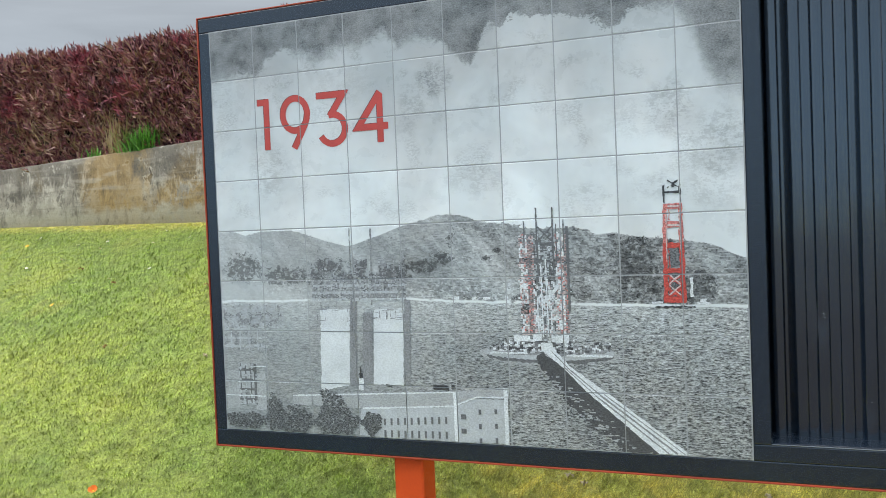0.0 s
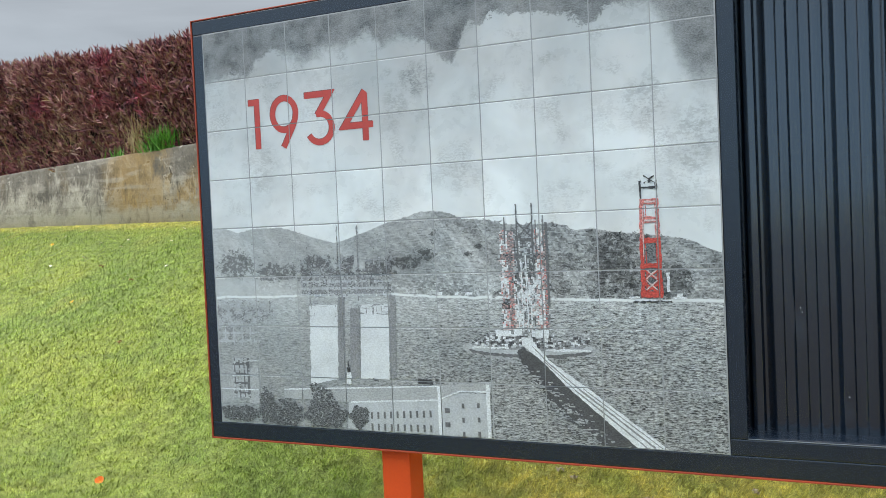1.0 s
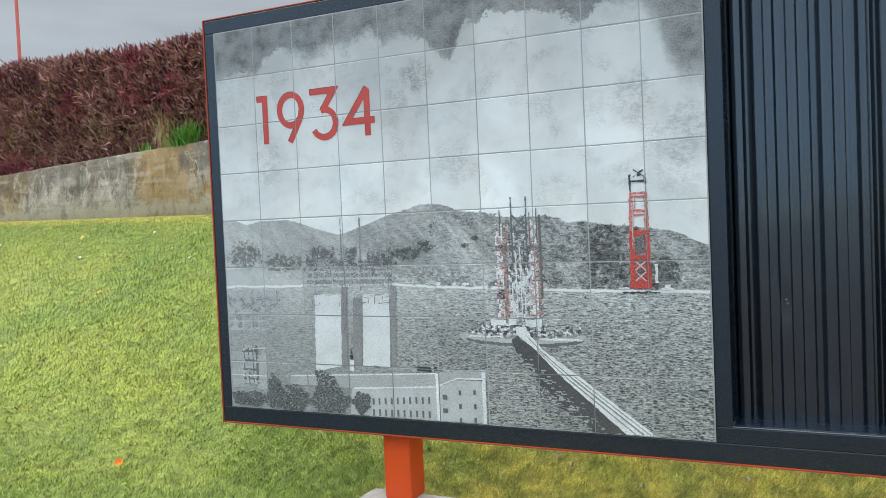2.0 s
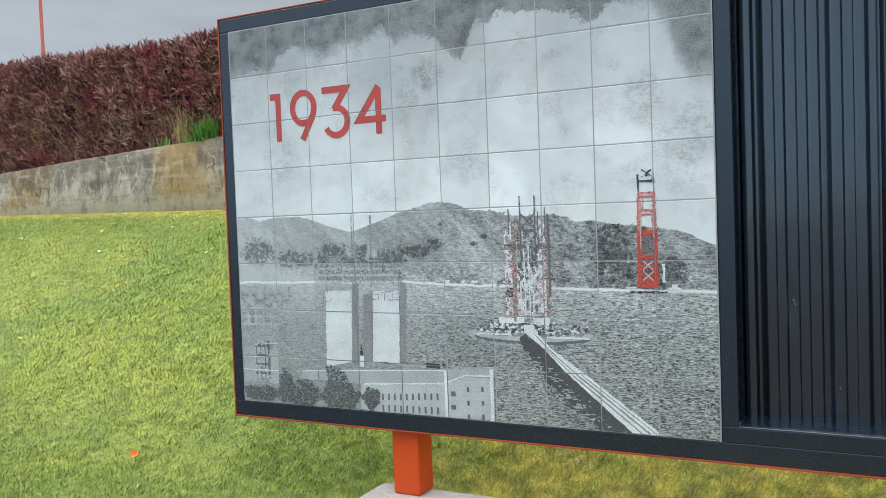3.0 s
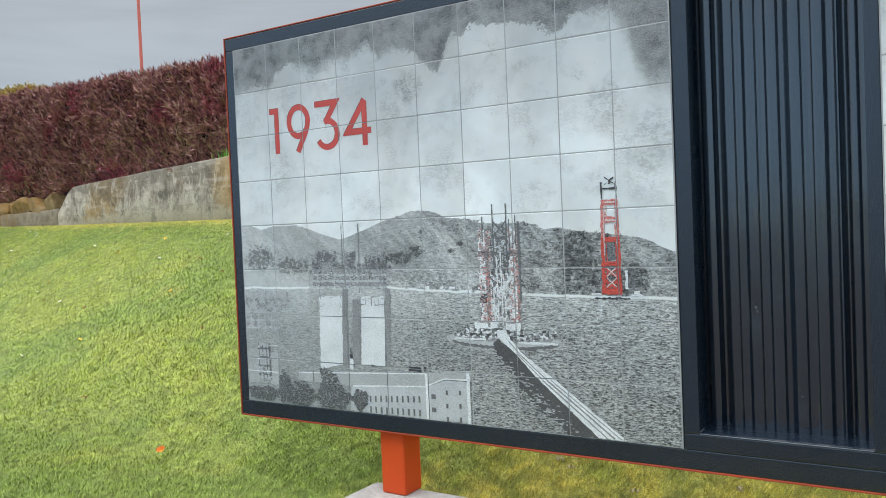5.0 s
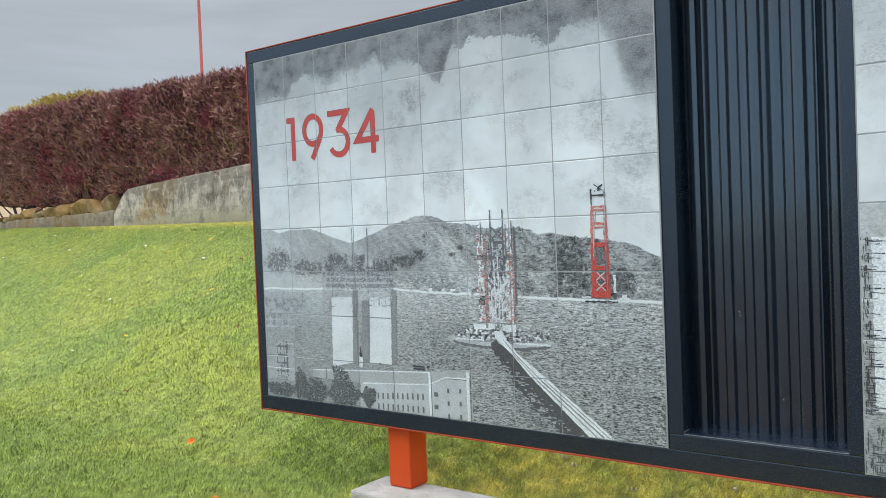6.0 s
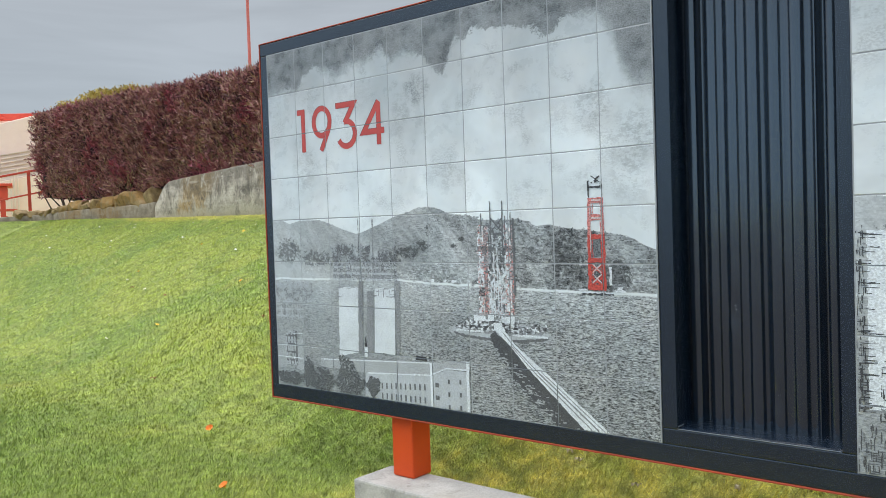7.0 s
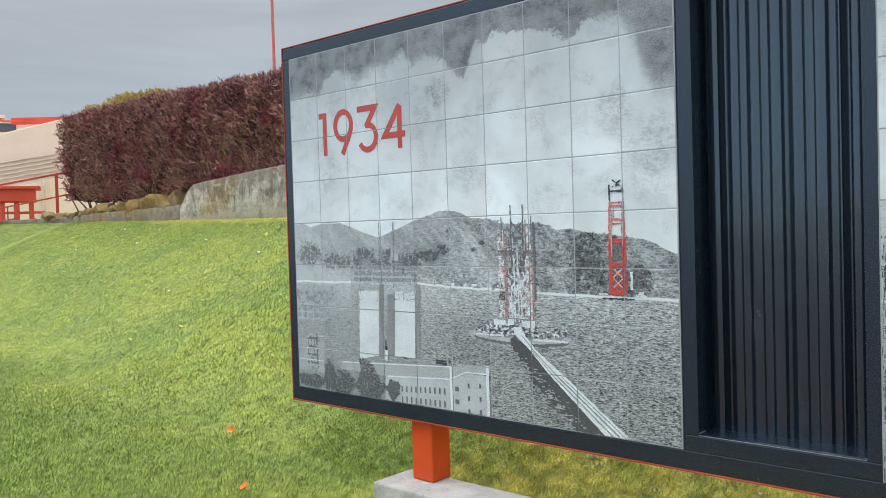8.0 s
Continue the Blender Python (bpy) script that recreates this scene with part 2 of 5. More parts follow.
    land = gr.math("ADD", land, gr.math("MULTIPLY", lowband, gr.math("MULTIPLY", gr.step(gr.math("MULTIPLY_ADD", cell, 0.2, small), 0.50, 0.60), gr.ramp(u10, [(0.0, 0.1), (0.35, 0.14), (0.5, 0.2), (0.6, 0.12), (1.0, 0.10)]))))
    land = gr.fmix(gr.math("MAXIMUM", blob(0.35, 2.78, 0.75, 0.20, 0.75), blob(1.3, 2.68, 0.7, 0.10, 0.6)), land, 0.56)
    tone = gr.fmix(below, tone, land)

    # water
    coast = gr.ramp(u10, [(0.0, 0.58), (0.2, 0.59), (0.4, 0.61), (0.5, 0.57), (0.7, 0.52), (0.8, 0.49), (1.0, 0.46)])
    coast = gr.math("ADD", gr.math("ADD", coast, 2.0), gr.math("MULTIPLY", gr.math("SUBTRACT", mid, 0.5), 0.10))
    wet = gr.step(gr.math("SUBTRACT", coast, v), -0.01, 0.015)
    deep = gr.ramp(gr.math("DIVIDE", v, 2.6), [(0.0, 0.27), (0.30, 0.28), (0.62, 0.29), (0.75, 0.34), (1.0, 0.45)])
    wave_amt = gr.ramp(u10, [(0.0, 0.38), (0.35, 0.46), (0.5, 0.74), (1.0, 1.0)])
    swell = gr.math("SUBTRACT", gr.step(gr.noise(gr.scaled(flat, (1.0, 4.6, 1)), 5.0, 6, 0.8), 0.36, 0.64), 0.5)
    chop = gr.math("SUBTRACT", gr.step(gr.noise(gr.scaled(flat, (1.0, 4.6, 1)), 13.0, 4, 0.8), 0.41, 0.59), 0.47)
    deep = gr.math("ADD", deep, gr.ramp(u10, [(0.0, 0.07), (0.4, 0.06), (0.55, 0.0), (1.0, 0.0)]))
    sea = gr.math("ADD", deep, gr.math("MULTIPLY", gr.math("ADD", gr.math("MULTIPLY", swell, 0.26), gr.math("ADD", gr.math("MULTIPLY", chop, 0.42), gr.math("MULTIPLY", cell, 0.42))), wave_amt))
    tone = gr.fmix(wet, tone, sea)
    surf = gr.math("ABSOLUTE", gr.math("SUBTRACT", gr.math("SUBTRACT", v, coast), 0.012))
    surf = gr.math("MULTIPLY", gr.step(surf, 0.034, 0.012), gr.step(gr.noise(flat, 6, 3), 0.22, 0.45))
    tone = gr.fmix(gr.math("MULTIPLY", surf, 0.95), tone, 0.82)
    # every tile was printed slightly differently
    each = gr.put("ShaderNodeObjectInfo").outputs["Random"]
    tone = gr.math("MULTIPLY", gr.math("MAXIMUM", tone, 0.035), gr.fmix(each, 0.89, 1.05))
    colour_to(gr, b, gr.mix(1.0, gr.put("ShaderNodeCombineColor", (tone, tone, tone)).outputs[0], tint, "MULTIPLY"))
    colour_to(gr, b, gr.fmix(gr.step(mid, 0.3, 0.7), 0.24, 0.42), "Roughness")
    bump(gr, b, gr.math("ADD", gr.noise(flat, 1.1, 2), gr.math("MULTIPLY", small, 0.06)), 0.3, 0.004)
    return m


def print_material(name, rgb, contrast=0.5, streaky=False, rough=0.32):
    """Ink on the tiles: one tone broken up by the grain of the enlargement."""
    m, gr, b, p = material(name, rough, 0, 0.45)
    s = gr.scaled(p, (1, 1, 2.4 if streaky else 1.4))
    n1, n2 = gr.step(gr.noise(s, 110, 2, 0.7), 0.3, 0.7), gr.noise(p, 9, 4)
    f = gr.math("ADD", gr.math("MULTIPLY", gr.math("SUBTRACT", n1, 0.5), 1.1 * contrast), gr.math("MULTIPLY", gr.math("SUBTRACT", n2, 0.5), 0.5))
    f = gr.math("MAXIMUM", gr.math("ADD", 1.0, f), 0.15)
    fc = gr.put("ShaderNodeCombineColor", (f, f, f)).outputs[0]
    colour_to(gr, b, gr.mix(1.0, fc, rgb, "MULTIPLY"))
    return m


MURAL_A = mural_material("photograph_print", 0.0)
MURAL_B = mural_material("second_photograph_print", 3.308)
INK_OUTLINE = print_material("dark_red_outline_ink", (0.16, 0.050, 0.048), 0.5)
INK_RED = print_material("red_numeral_ink", (0.52, 0.070, 0.055), 0.08)
INK_TOWER_RED = print_material("red_tower_ink", (0.50, 0.078, 0.060), 0.7)
INK_FADED_RED = print_material("faded_red_tower_ink", (0.56, 0.20, 0.18), 0.9)
INK_STEEL = print_material("reddish_steel_ink", (0.36, 0.26, 0.25), 0.9)
INK_ROSE = print_material("pale_rose_ink", (0.56, 0.46, 0.45), 0.6)
INK_BLACK = print_material("black_ink", (0.060, 0.062, 0.065), 0.9)
INK_DARK = print_material("dark_grey_ink", (0.085, 0.088, 0.092), 0.8, True)
INK_TREE = print_material("tree_ink", (0.13, 0.138, 0.142), 1.5)
INK_WINDOW = print_material("window_ink", (0.15, 0.155, 0.16), 0.5)
INK_MID = print_material("mid_grey_ink", (0.26, 0.27, 0.28), 0.55)
INK_PALE = print_material("pale_grey_ink", (0.46, 0.49, 0.51), 0.28)
INK_WHITE = print_material("white_ink", (0.68, 0.72, 0.74), 0.4)
INK_PYLON = print_material("pylon_ink", (0.66, 0.70, 0.72), 0.20)
INK_HAZE = print_material("hazy_grey_ink", (0.40, 0.42, 0.43), 0.42)


def concrete(name, base, pale, ochre, dark, grime, streaked=False):
    m, gr, b, p = material(name, 0.9, 0, 0.25)
    fine, mid = gr.noise(p, 70, 4, 0.65), gr.noise(p, 4.5, 6, 0.65)
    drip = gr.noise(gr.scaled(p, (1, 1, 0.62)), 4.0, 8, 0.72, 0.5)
    boards = gr.noise(gr.scaled(p, (0.12, 0.12, 1)), 9.0, 2)
    patch = gr.noise(p, 0.55, 3, 0.5)
    c = gr.mix(gr.step(mid, 0.35, 0.65), base, pale)
    c = gr.mix(gr.math("MULTIPLY", gr.step(patch, 0.48, 0.58), gr.math("MULTIPLY", gr.step(drip, 0.40, 0.55), grime)), c, ochre)
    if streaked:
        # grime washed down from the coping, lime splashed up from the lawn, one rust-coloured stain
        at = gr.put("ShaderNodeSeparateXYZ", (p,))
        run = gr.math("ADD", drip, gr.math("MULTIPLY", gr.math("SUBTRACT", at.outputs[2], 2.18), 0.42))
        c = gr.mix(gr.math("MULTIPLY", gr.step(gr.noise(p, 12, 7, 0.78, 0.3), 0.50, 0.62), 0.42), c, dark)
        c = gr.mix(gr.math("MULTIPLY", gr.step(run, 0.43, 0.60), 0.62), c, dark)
        course = gr.math("FRACT", gr.math("ADD", gr.math("MULTIPLY", at.outputs[2], 4.4), gr.math("MULTIPLY", gr.math("SUBTRACT", mid, 0.5), 0.10)))
        seam = gr.math("MULTIPLY", gr.step(gr.math("ABSOLUTE", gr.math("SUBTRACT", course, 0.5)), 0.05, 0.015), gr.step(gr.noise(p, 1.7, 4), 0.40, 0.60))
        c = gr.mix(gr.math("MULTIPLY", seam, 0.22), c, dark)
        # spalled pits and their pale broken rims
        pit = gr.noise(gr.scaled(p, (1, 1, 1.2)), 4.6, 3, 0.5, 0.3)
        c = gr.mix(gr.math("MULTIPLY", gr.step(pit, 0.665, 0.69), 0.8), c, pale)
        c = gr.mix(gr.step(pit, 0.70, 0.72), c, dark)
        c = gr.mix(gr.step(gr.noise(p, 26, 3, 0.6), 0.66, 0.72), c, dark)
        c = gr.mix(gr.math("MULTIPLY", gr.step(gr.noise(p, 14, 4, 0.7), 0.60, 0.70), 0.6), c, pale)
        stain = gr.math("ADD", gr.math("ABSOLUTE", gr.math("SUBTRACT", at.outputs[0], -5.05)), gr.math("MULTIPLY", gr.math("SUBTRACT", drip, 0.5), 1.6))
        c = gr.mix(gr.math("MULTIPLY", gr.step(stain, 0.75, 0.25), gr.math("MULTIPLY_ADD", mid, 0.7, 0.25)), c, ochre)
        c = gr.mix(gr.math("MULTIPLY", gr.step(gr.math("SUBTRACT", gr.math("MULTIPLY_ADD", mid, 0.35, 1.72), at.outputs[2]), -0.03, 0.10), 0.7), c, pale)
    c = gr.mix(gr.math("MULTIPLY", gr.step(drip, 0.52, 0.68), 0.6 * grime), c, dark)
    c = gr.mix(gr.math("MULTIPLY", gr.step(gr.noise(p, 11, 5, 0.7), 0.58, 0.7), 0.6 * grime), c, dark)
    c = gr.mix(gr.math("MULTIPLY", gr.step(boards, 0.55, 0.7), 0.35), c, pale)
    c = gr.mix(gr.math("MULTIPLY", gr.math("SUBTRACT", fine, 0.35), 0.7), c, dark)
    colour_to(gr, b, c)
    bump(gr, b, gr.math("ADD", gr.math("MULTIPLY", fine, 0.4), gr.math("ADD", gr.math("MULTIPLY", mid, 0.5), gr.math("MULTIPLY", boards, 0.8))), 0.5, 0.02)
    return m


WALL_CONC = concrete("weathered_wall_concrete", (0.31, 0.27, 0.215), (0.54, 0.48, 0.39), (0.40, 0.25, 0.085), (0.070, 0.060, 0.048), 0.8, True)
KERB_CONC = concrete("old_kerb_concrete", (0.16, 0.13, 0.09), (0.28, 0.235, 0.17), (0.22, 0.14, 0.06), (0.05, 0.040, 0.030), 1.0)
BASE_CONC = concrete("plinth_concrete", (0.42, 0.40, 0.37), (0.55, 0.53, 0.50), (0.40, 0.36, 0.30), (0.15, 0.14, 0.125), 0.75)
STONE = concrete("ochre_rubble_stone", (0.22, 0.145, 0.065), (0.36, 0.25, 0.125), (0.32, 0.18, 0.055), (0.045, 0.034, 0.024), 1.1)


def grass_material(name, lift):
    m, gr, b, p = material(name, 0.6, 0, 0.3)
    big, mid = gr.noise(p, 0.55, 4, 0.55, 0.4), gr.noise(p, 2.6, 4, 0.6)
    each = gr.put("ShaderNodeNewGeometry").outputs["Random Per Island"]
    tuft = gr.noise(p, 11, 5, 0.62, 0.4)
    c = gr.mix(gr.step(big, 0.36, 0.64), (0.285, 0.365, 0.076), (0.378, 0.425, 0.084))
    c = gr.mix(gr.math("MULTIPLY", gr.step(mid, 0.47, 0.68), 0.45), c, (0.22, 0.31, 0.072))
    at = gr.put("ShaderNodeSeparateXYZ", (p,))
    x = at.outputs[0]
    lush = gr.step(gr.math("ADD", at.outputs[1], gr.math("MULTIPLY", gr.math("SUBTRACT", big, 0.5), 3.0)), 1.7, 0.2)
    c = gr.mix(gr.math("MULTIPLY", gr.math("MULTIPLY", lush, gr.step(x, 1.2, -0.4)), 0.48), c, (0.185, 0.250, 0.056))
    dry = gr.math("MULTIPLY", gr.step(gr.math("ADD", x, gr.math("MULTIPLY", mid, 2.0)), 1.15, 2.4), 0.80)
    dry = gr.math("MAXIMUM", dry, gr.math("MULTIPLY", gr.step(gr.noise(p, 1.3, 4), 0.56, 0.72), 0.32))
    # straw where the mower misses the strip along the wall's foot
    gap = gr.math("SUBTRACT", gr.math("SUBTRACT", gr.math("MULTIPLY_ADD", x, -0.1956, 3.83), at.outputs[1]), gr.math("MULTIPLY", mid, 0.30))
    dry = gr.math("MAXIMUM", dry, gr.math("MULTIPLY", gr.step(gap, 0.18, -0.10), 0.75))
    dry = gr.math("MULTIPLY", dry, gr.math("MULTIPLY_ADD", gr.step(gr.noise(p, 5.5, 4, 0.65, 0.5), 0.36, 0.64), 0.55, 0.50))
    c = gr.mix(dry, c, (0.72, 0.61, 0.15))
    c = gr.mix(gr.math("MULTIPLY", gr.step(each, 0.92, 0.98), 0.45), c, (0.42, 0.38, 0.18))
    if lift:
        f = gr.math("MULTIPLY", gr.math("MULTIPLY_ADD", gr.math("POWER", each, 1.5), 0.95, 0.68), gr.math("MULTIPLY_ADD", gr.step(tuft, 0.30, 0.70), 0.62, 0.74))
    else:
        comb = gr.noise(gr.scaled(p, (1.0, 2.6, 1.6)), 60, 5, 0.75, 0.8)
        f = gr.math("MULTIPLY", gr.math("MULTIPLY_ADD", gr.step(comb, 0.32, 0.68), 0.85, 0.32), gr.math("MULTIPLY_ADD", gr.step(tuft, 0.30, 0.70), 0.62, 0.74))
    c = gr.mix(1.0, c, gr.put("ShaderNodeCombineColor", (f, f, f)).outputs[0], "MULTIPLY")
    colour_to(gr, b, c)
    if not lift:
        bump(gr, b, gr.noise(p, 45, 4, 0.7), 0.8, 0.03)
    return m


LAWN, BLADE = grass_material("lawn_turf", False), grass_material("grass_blades", True)


def leaf_material(name, stops, patch=None):
    m, gr, b, p = material(name, 0.5, 0, 0.35)
    each = gr.put("ShaderNodeNewGeometry").outputs["Random Per Island"]
    big = gr.noise(p, 1.1, 4, 0.6)
    c = gr.ramp(gr.math("ADD", gr.math("MULTIPLY", each, 0.95), gr.math("MULTIPLY", gr.math("SUBTRACT", big, 0.46), 1.0)), stops)
    if patch:
        c = gr.mix(gr.math("MULTIPLY", gr.step(gr.noise(p, 0.8, 3, 0.5), 0.55, 0.66), gr.step(each, 0.2, 0.5)), c, patch)
    colour_to(gr, b, c)
    return m


HEDGE_LEAF = leaf_material("burgundy_hedge_leaves", [(0.0, (0.042, 0.016, 0.022)), (0.24, (0.20, 0.062, 0.076)), (0.48, (0.37, 0.145, 0.152)),
                           (0.72, (0.48, 0.23, 0.21)), (0.86, (0.36, 0.24, 0.11)), (1.0, (0.60, 0.37, 0.31))], (0.42, 0.085, 0.125))
SHRUB_LEAF = leaf_material("yellow_green_leaves", [(0.0, (0.22, 0.17, 0.03)), (0.5, (0.50, 0.38, 0.07)), (1.0, (0.70, 0.52, 0.14))])
TUFT_LEAF = leaf_material("bright_green_leaves", [(0.0, (0.05, 0.16, 0.02)), (0.5, (0.12, 0.34, 0.05)), (1.0, (0.25, 0.46, 0.10))])
TWIG = painted("brown_twig", (0.045, 0.026, 0.020), (0.12, 0.075, 0.05), 0.9)
STRAW = painted("dry_straw", (0.38, 0.26, 0.12), (0.52, 0.40, 0.22), 0.9)
# near-black brown: the shade deep in the hedge, put into the colour
HEDGE_SHADE = painted("hedge_inner_shade", (0.014, 0.008, 0.008), (0.030, 0.016, 0.014), 1.0)
POPPY = painted("orange_petal", (0.75, 0.16, 0.010), (0.85, 0.24, 0.015), 0.6)
YELLOW = painted("yellow_petal", (0.80, 0.50, 0.03), (0.85, 0.58, 0.06), 0.6)
WHITE_PETAL = painted("white_petal", (0.72, 0.72, 0.68), (0.82, 0.82, 0.78), 0.7)
DEAD_LEAF = painted("pale_dead_leaf", (0.46, 0.37, 0.24), (0.60, 0.50, 0.36), 0.8)
BROWN_LEAF = painted("brown_dead_leaf", (0.26, 0.13, 0.05), (0.36, 0.20, 0.08), 0.8)


# ---- building helpers ----
def part(name, bm, mat, parent=None, label=""):
    me = bpy.data.meshes.new(name)
    bm.to_mesh(me)
    bm.free()
    me.materials.append(mat)
    ob = new(name, me)
    ob.parent = parent
    return tagged(ob, label)


def empty(name, x=0, y=0, z=0):
    ob = new(name)
    ob.matrix_world = pose(x, y, z)
    ob.empty_display_size = 0.1
    return ob


def box_bm(lo, hi, bevel=0.0, bm=None):
    bm = bm or bmesh.new()
    r = bmesh.ops.create_cube(bm, size=1)
    for v in r["verts"]:
        v.co = [lo[i] + (v.co[i] + 0.5) * (hi[i] - lo[i]) for i in range(3)]
    if bevel:
        es = list({e for v in r["verts"] for e in v.link_edges})
        bmesh.ops.bevel(bm, geom=es, offset=bevel, segments=2, profile=0.6, affect="EDGES")
    return bm


def mesh_from(name, verts, faces, mat, parent=None, label="", smooth=False):
    """A mesh from arrays worked out by code; faces all have the same number of corners."""
    verts, faces = np.asarray(verts, np.float32), np.asarray(faces, np.int32)
    me = bpy.data.meshes.new(name)
    k = faces.shape[1]
    me.vertices.add(len(verts))
    me.vertices.foreach_set("co", verts.ravel())
    me.loops.add(faces.size)
    me.loops.foreach_set("vertex_index", faces.ravel())
    me.polygons.add(len(faces))
    me.polygons.foreach_set("loop_start", np.arange(0, faces.size, k, dtype=np.int32))
    me.update(calc_edges=True)
    if smooth:
        me.polygons.foreach_set("use_smooth", np.ones(len(faces), bool))
    me.materials.append(mat)
    ob = new(name, me)
    ob.parent = parent
    return tagged(ob, label)


def under(child, parent):
    """Parent a part whose mesh is in world coordinates."""
    child.parent = parent
    child.matrix_parent_inverse = parent.matrix_world.inverted()
    return child


# ---- the ground: a bank of lawn that climbs from the sign to the retaining wall ----
WALL_XS, WALL_YS = [-400, -40, -24, -20, -18.2, -12, 3, 400], [-8, -6, 3.5, 5.95, 6.75, 6.177, 3.243, 3.243]


def wall_y(x):
    return float(np.interp(x, WALL_XS, WALL_YS))


def foot_z(x):
    return float(np.interp(x, [-300, -40, -26, -20, -16, -11, -6, -3.5, 1.6, 6, 30], [1.9, 1.9, 1.88, 1.9, 1.86, 1.76, 1.68, 1.64, 1.27, 1.0, 0.7]))


# fall of the bank with the distance from the wall, its bends eased
BANK_S = np.arange(-1.5, 13.5, 0.05)
BANK_D = np.where(BANK_S < 0, 0.35 * BANK_S, np.interp(BANK_S, [0, 1, 2, 3, 3.7, 4.6, 6, 14], [0, 0.35, 0.82, 1.36, 1.72, 1.98, 2.1, 2.1]))
BANK_D = np.convolve(np.convolve(BANK_D, np.ones(19) / 19, "same"), np.ones(19) / 19, "same")


def ground_z(x, s):
    """Height at x and at the distance s in front of the retaining wall's face."""
    if s >= 0:
        d = float(np.interp(min(s, 12.0), BANK_S, BANK_D))
        z = foot_z(x) - d
        k = 0.08
        return k * math.log(math.exp(z / k) + math.exp(-0.10 / k)) if z < 1 else z
    w = min(1, max(0, (x + 11.6) / 0.9))
    back = foot_z(x) + 0.06 + (2.46 - foot_z(x) - 0.06) * w
    f = min(1, max(0, (-s - 0.08) / 0.08))
    return foot_z(x) + (back - foot_z(x)) * f


def lawn_point(x, y):
    s = (wall_y(x) - y) * 0.98
    return Vector((x, y, ground_z(x, s)))


xs = np.concatenate([[-600, -300, -150, -80, -50, -38, -30, -26, -23], np.arange(-21, 6.01, 0.3), [7, 9, 12, 18, 30, 60, 150, 300, 600]])
ss = np.concatenate([[-700, -300, -120, -60, -30, -15, -8, -4, -2, -1, -0.5, -0.18, -0.16, -0.12, -0.08, -0.02], np.arange(0, 6.01, 0.2), [7, 8, 10, 14, 20, 40, 90, 200, 500]])
gv, gf = [], []
for x in xs:
    for s in ss:
        z = ground_z(x, s)
        if 0.3 < s < 7 and -21 < x < 6:
            z += 0.006 * noise.noise((x * 3.1, s * 3.1, 8.0))
        gv.append((x, wall_y(x) - s / 0.98, z))
ns = len(ss)
for i in range(len(xs) - 1):
    for j in range(ns - 1):
        gf.append((i * ns + j, i * ns + j + 1, (i + 1) * ns + j + 1, (i + 1) * ns + j))
tagged(mesh_from("ground", gv, gf, LAWN, smooth=True), "sloping mown green lawn with yellowish patches", "lawn", kind="structure")


# paved walk before the sign, where the viewer stands
PAVING = concrete("asphalt_paving", (0.085, 0.074, 0.066), (0.12, 0.105, 0.094), (0.07, 0.06, 0.05), (0.04, 0.038, 0.036), 0.5)
bm = box_bm((-60, -90, -0.30), (60, -1.45, -0.075), 0.01)
tagged(part("pavement", bm, PAVING), "plain dark grey asphalt walk before the sign", "pavement", kind="structure")


# ---- retaining wall, rubble and kerb ----
def strip_wall(name, x_from, x_to, n, top, bottom, thick, mat, label, back=0.0):
    """A wall along the lawn's upper edge, with a top height that follows the given function."""
    rnd = random.Random(4)
    v, f = [], []
    for i in range(n + 1):
        x = x_from + (x_to - x_from) * i / n
        y, zt, zb = wall_y(x) + back, top(x) + rnd.uniform(-0.002, 0.002), bottom(x)
        e = 0.025
        v += [(x, y, zb), (x, y, (zb + zt) / 2), (x, y, zt - e), (x, y + e, zt), (x, y + thick - e, zt), (x, y + thick, zt - e), (x, y + thick, zb)]
    for i in range(n):
        for j in range(7):
            a, c = i * 7 + j, i * 7 + (j + 1) % 7
            f.append((a, c, c + 7, a + 7))
    ob = mesh_from(name, v, f, mat)
    bm = bmesh.new()
    bm.from_mesh(ob.data)
    bmesh.ops.holes_fill(bm, edges=[e for e in bm.edges if e.is_boundary], sides=8)
    bmesh.ops.recalc_face_normals(bm, faces=bm.faces)
    bm.to_mesh(ob.data)
    bm.free()
    return tagged(ob, label, "wall", kind="structure")


def wall_top(x):
    return float(np.interp(x, [-11.45, -11.3, -11.0, -10.7, -8, -3.5, 3], [2.02, 2.12, 2.36, 2.48, 2.54, 2.61, 2.66]))


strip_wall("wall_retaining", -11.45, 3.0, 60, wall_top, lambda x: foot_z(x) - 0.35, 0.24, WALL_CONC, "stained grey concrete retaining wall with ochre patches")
strip_wall("wall_kerb", -26.0, -11.46, 50, lambda x: foot_z(x) + float(np.interp(x, [-26, -19.5, -17, -14, -12, -11.4], [0.08, 0.12, 0.20, 0.26, 0.31, 0.34])),
           lambda x: foot_z(x) - 0.3, 0.22, KERB_CONC, "low weathered concrete kerb along the lawn", 0.02)


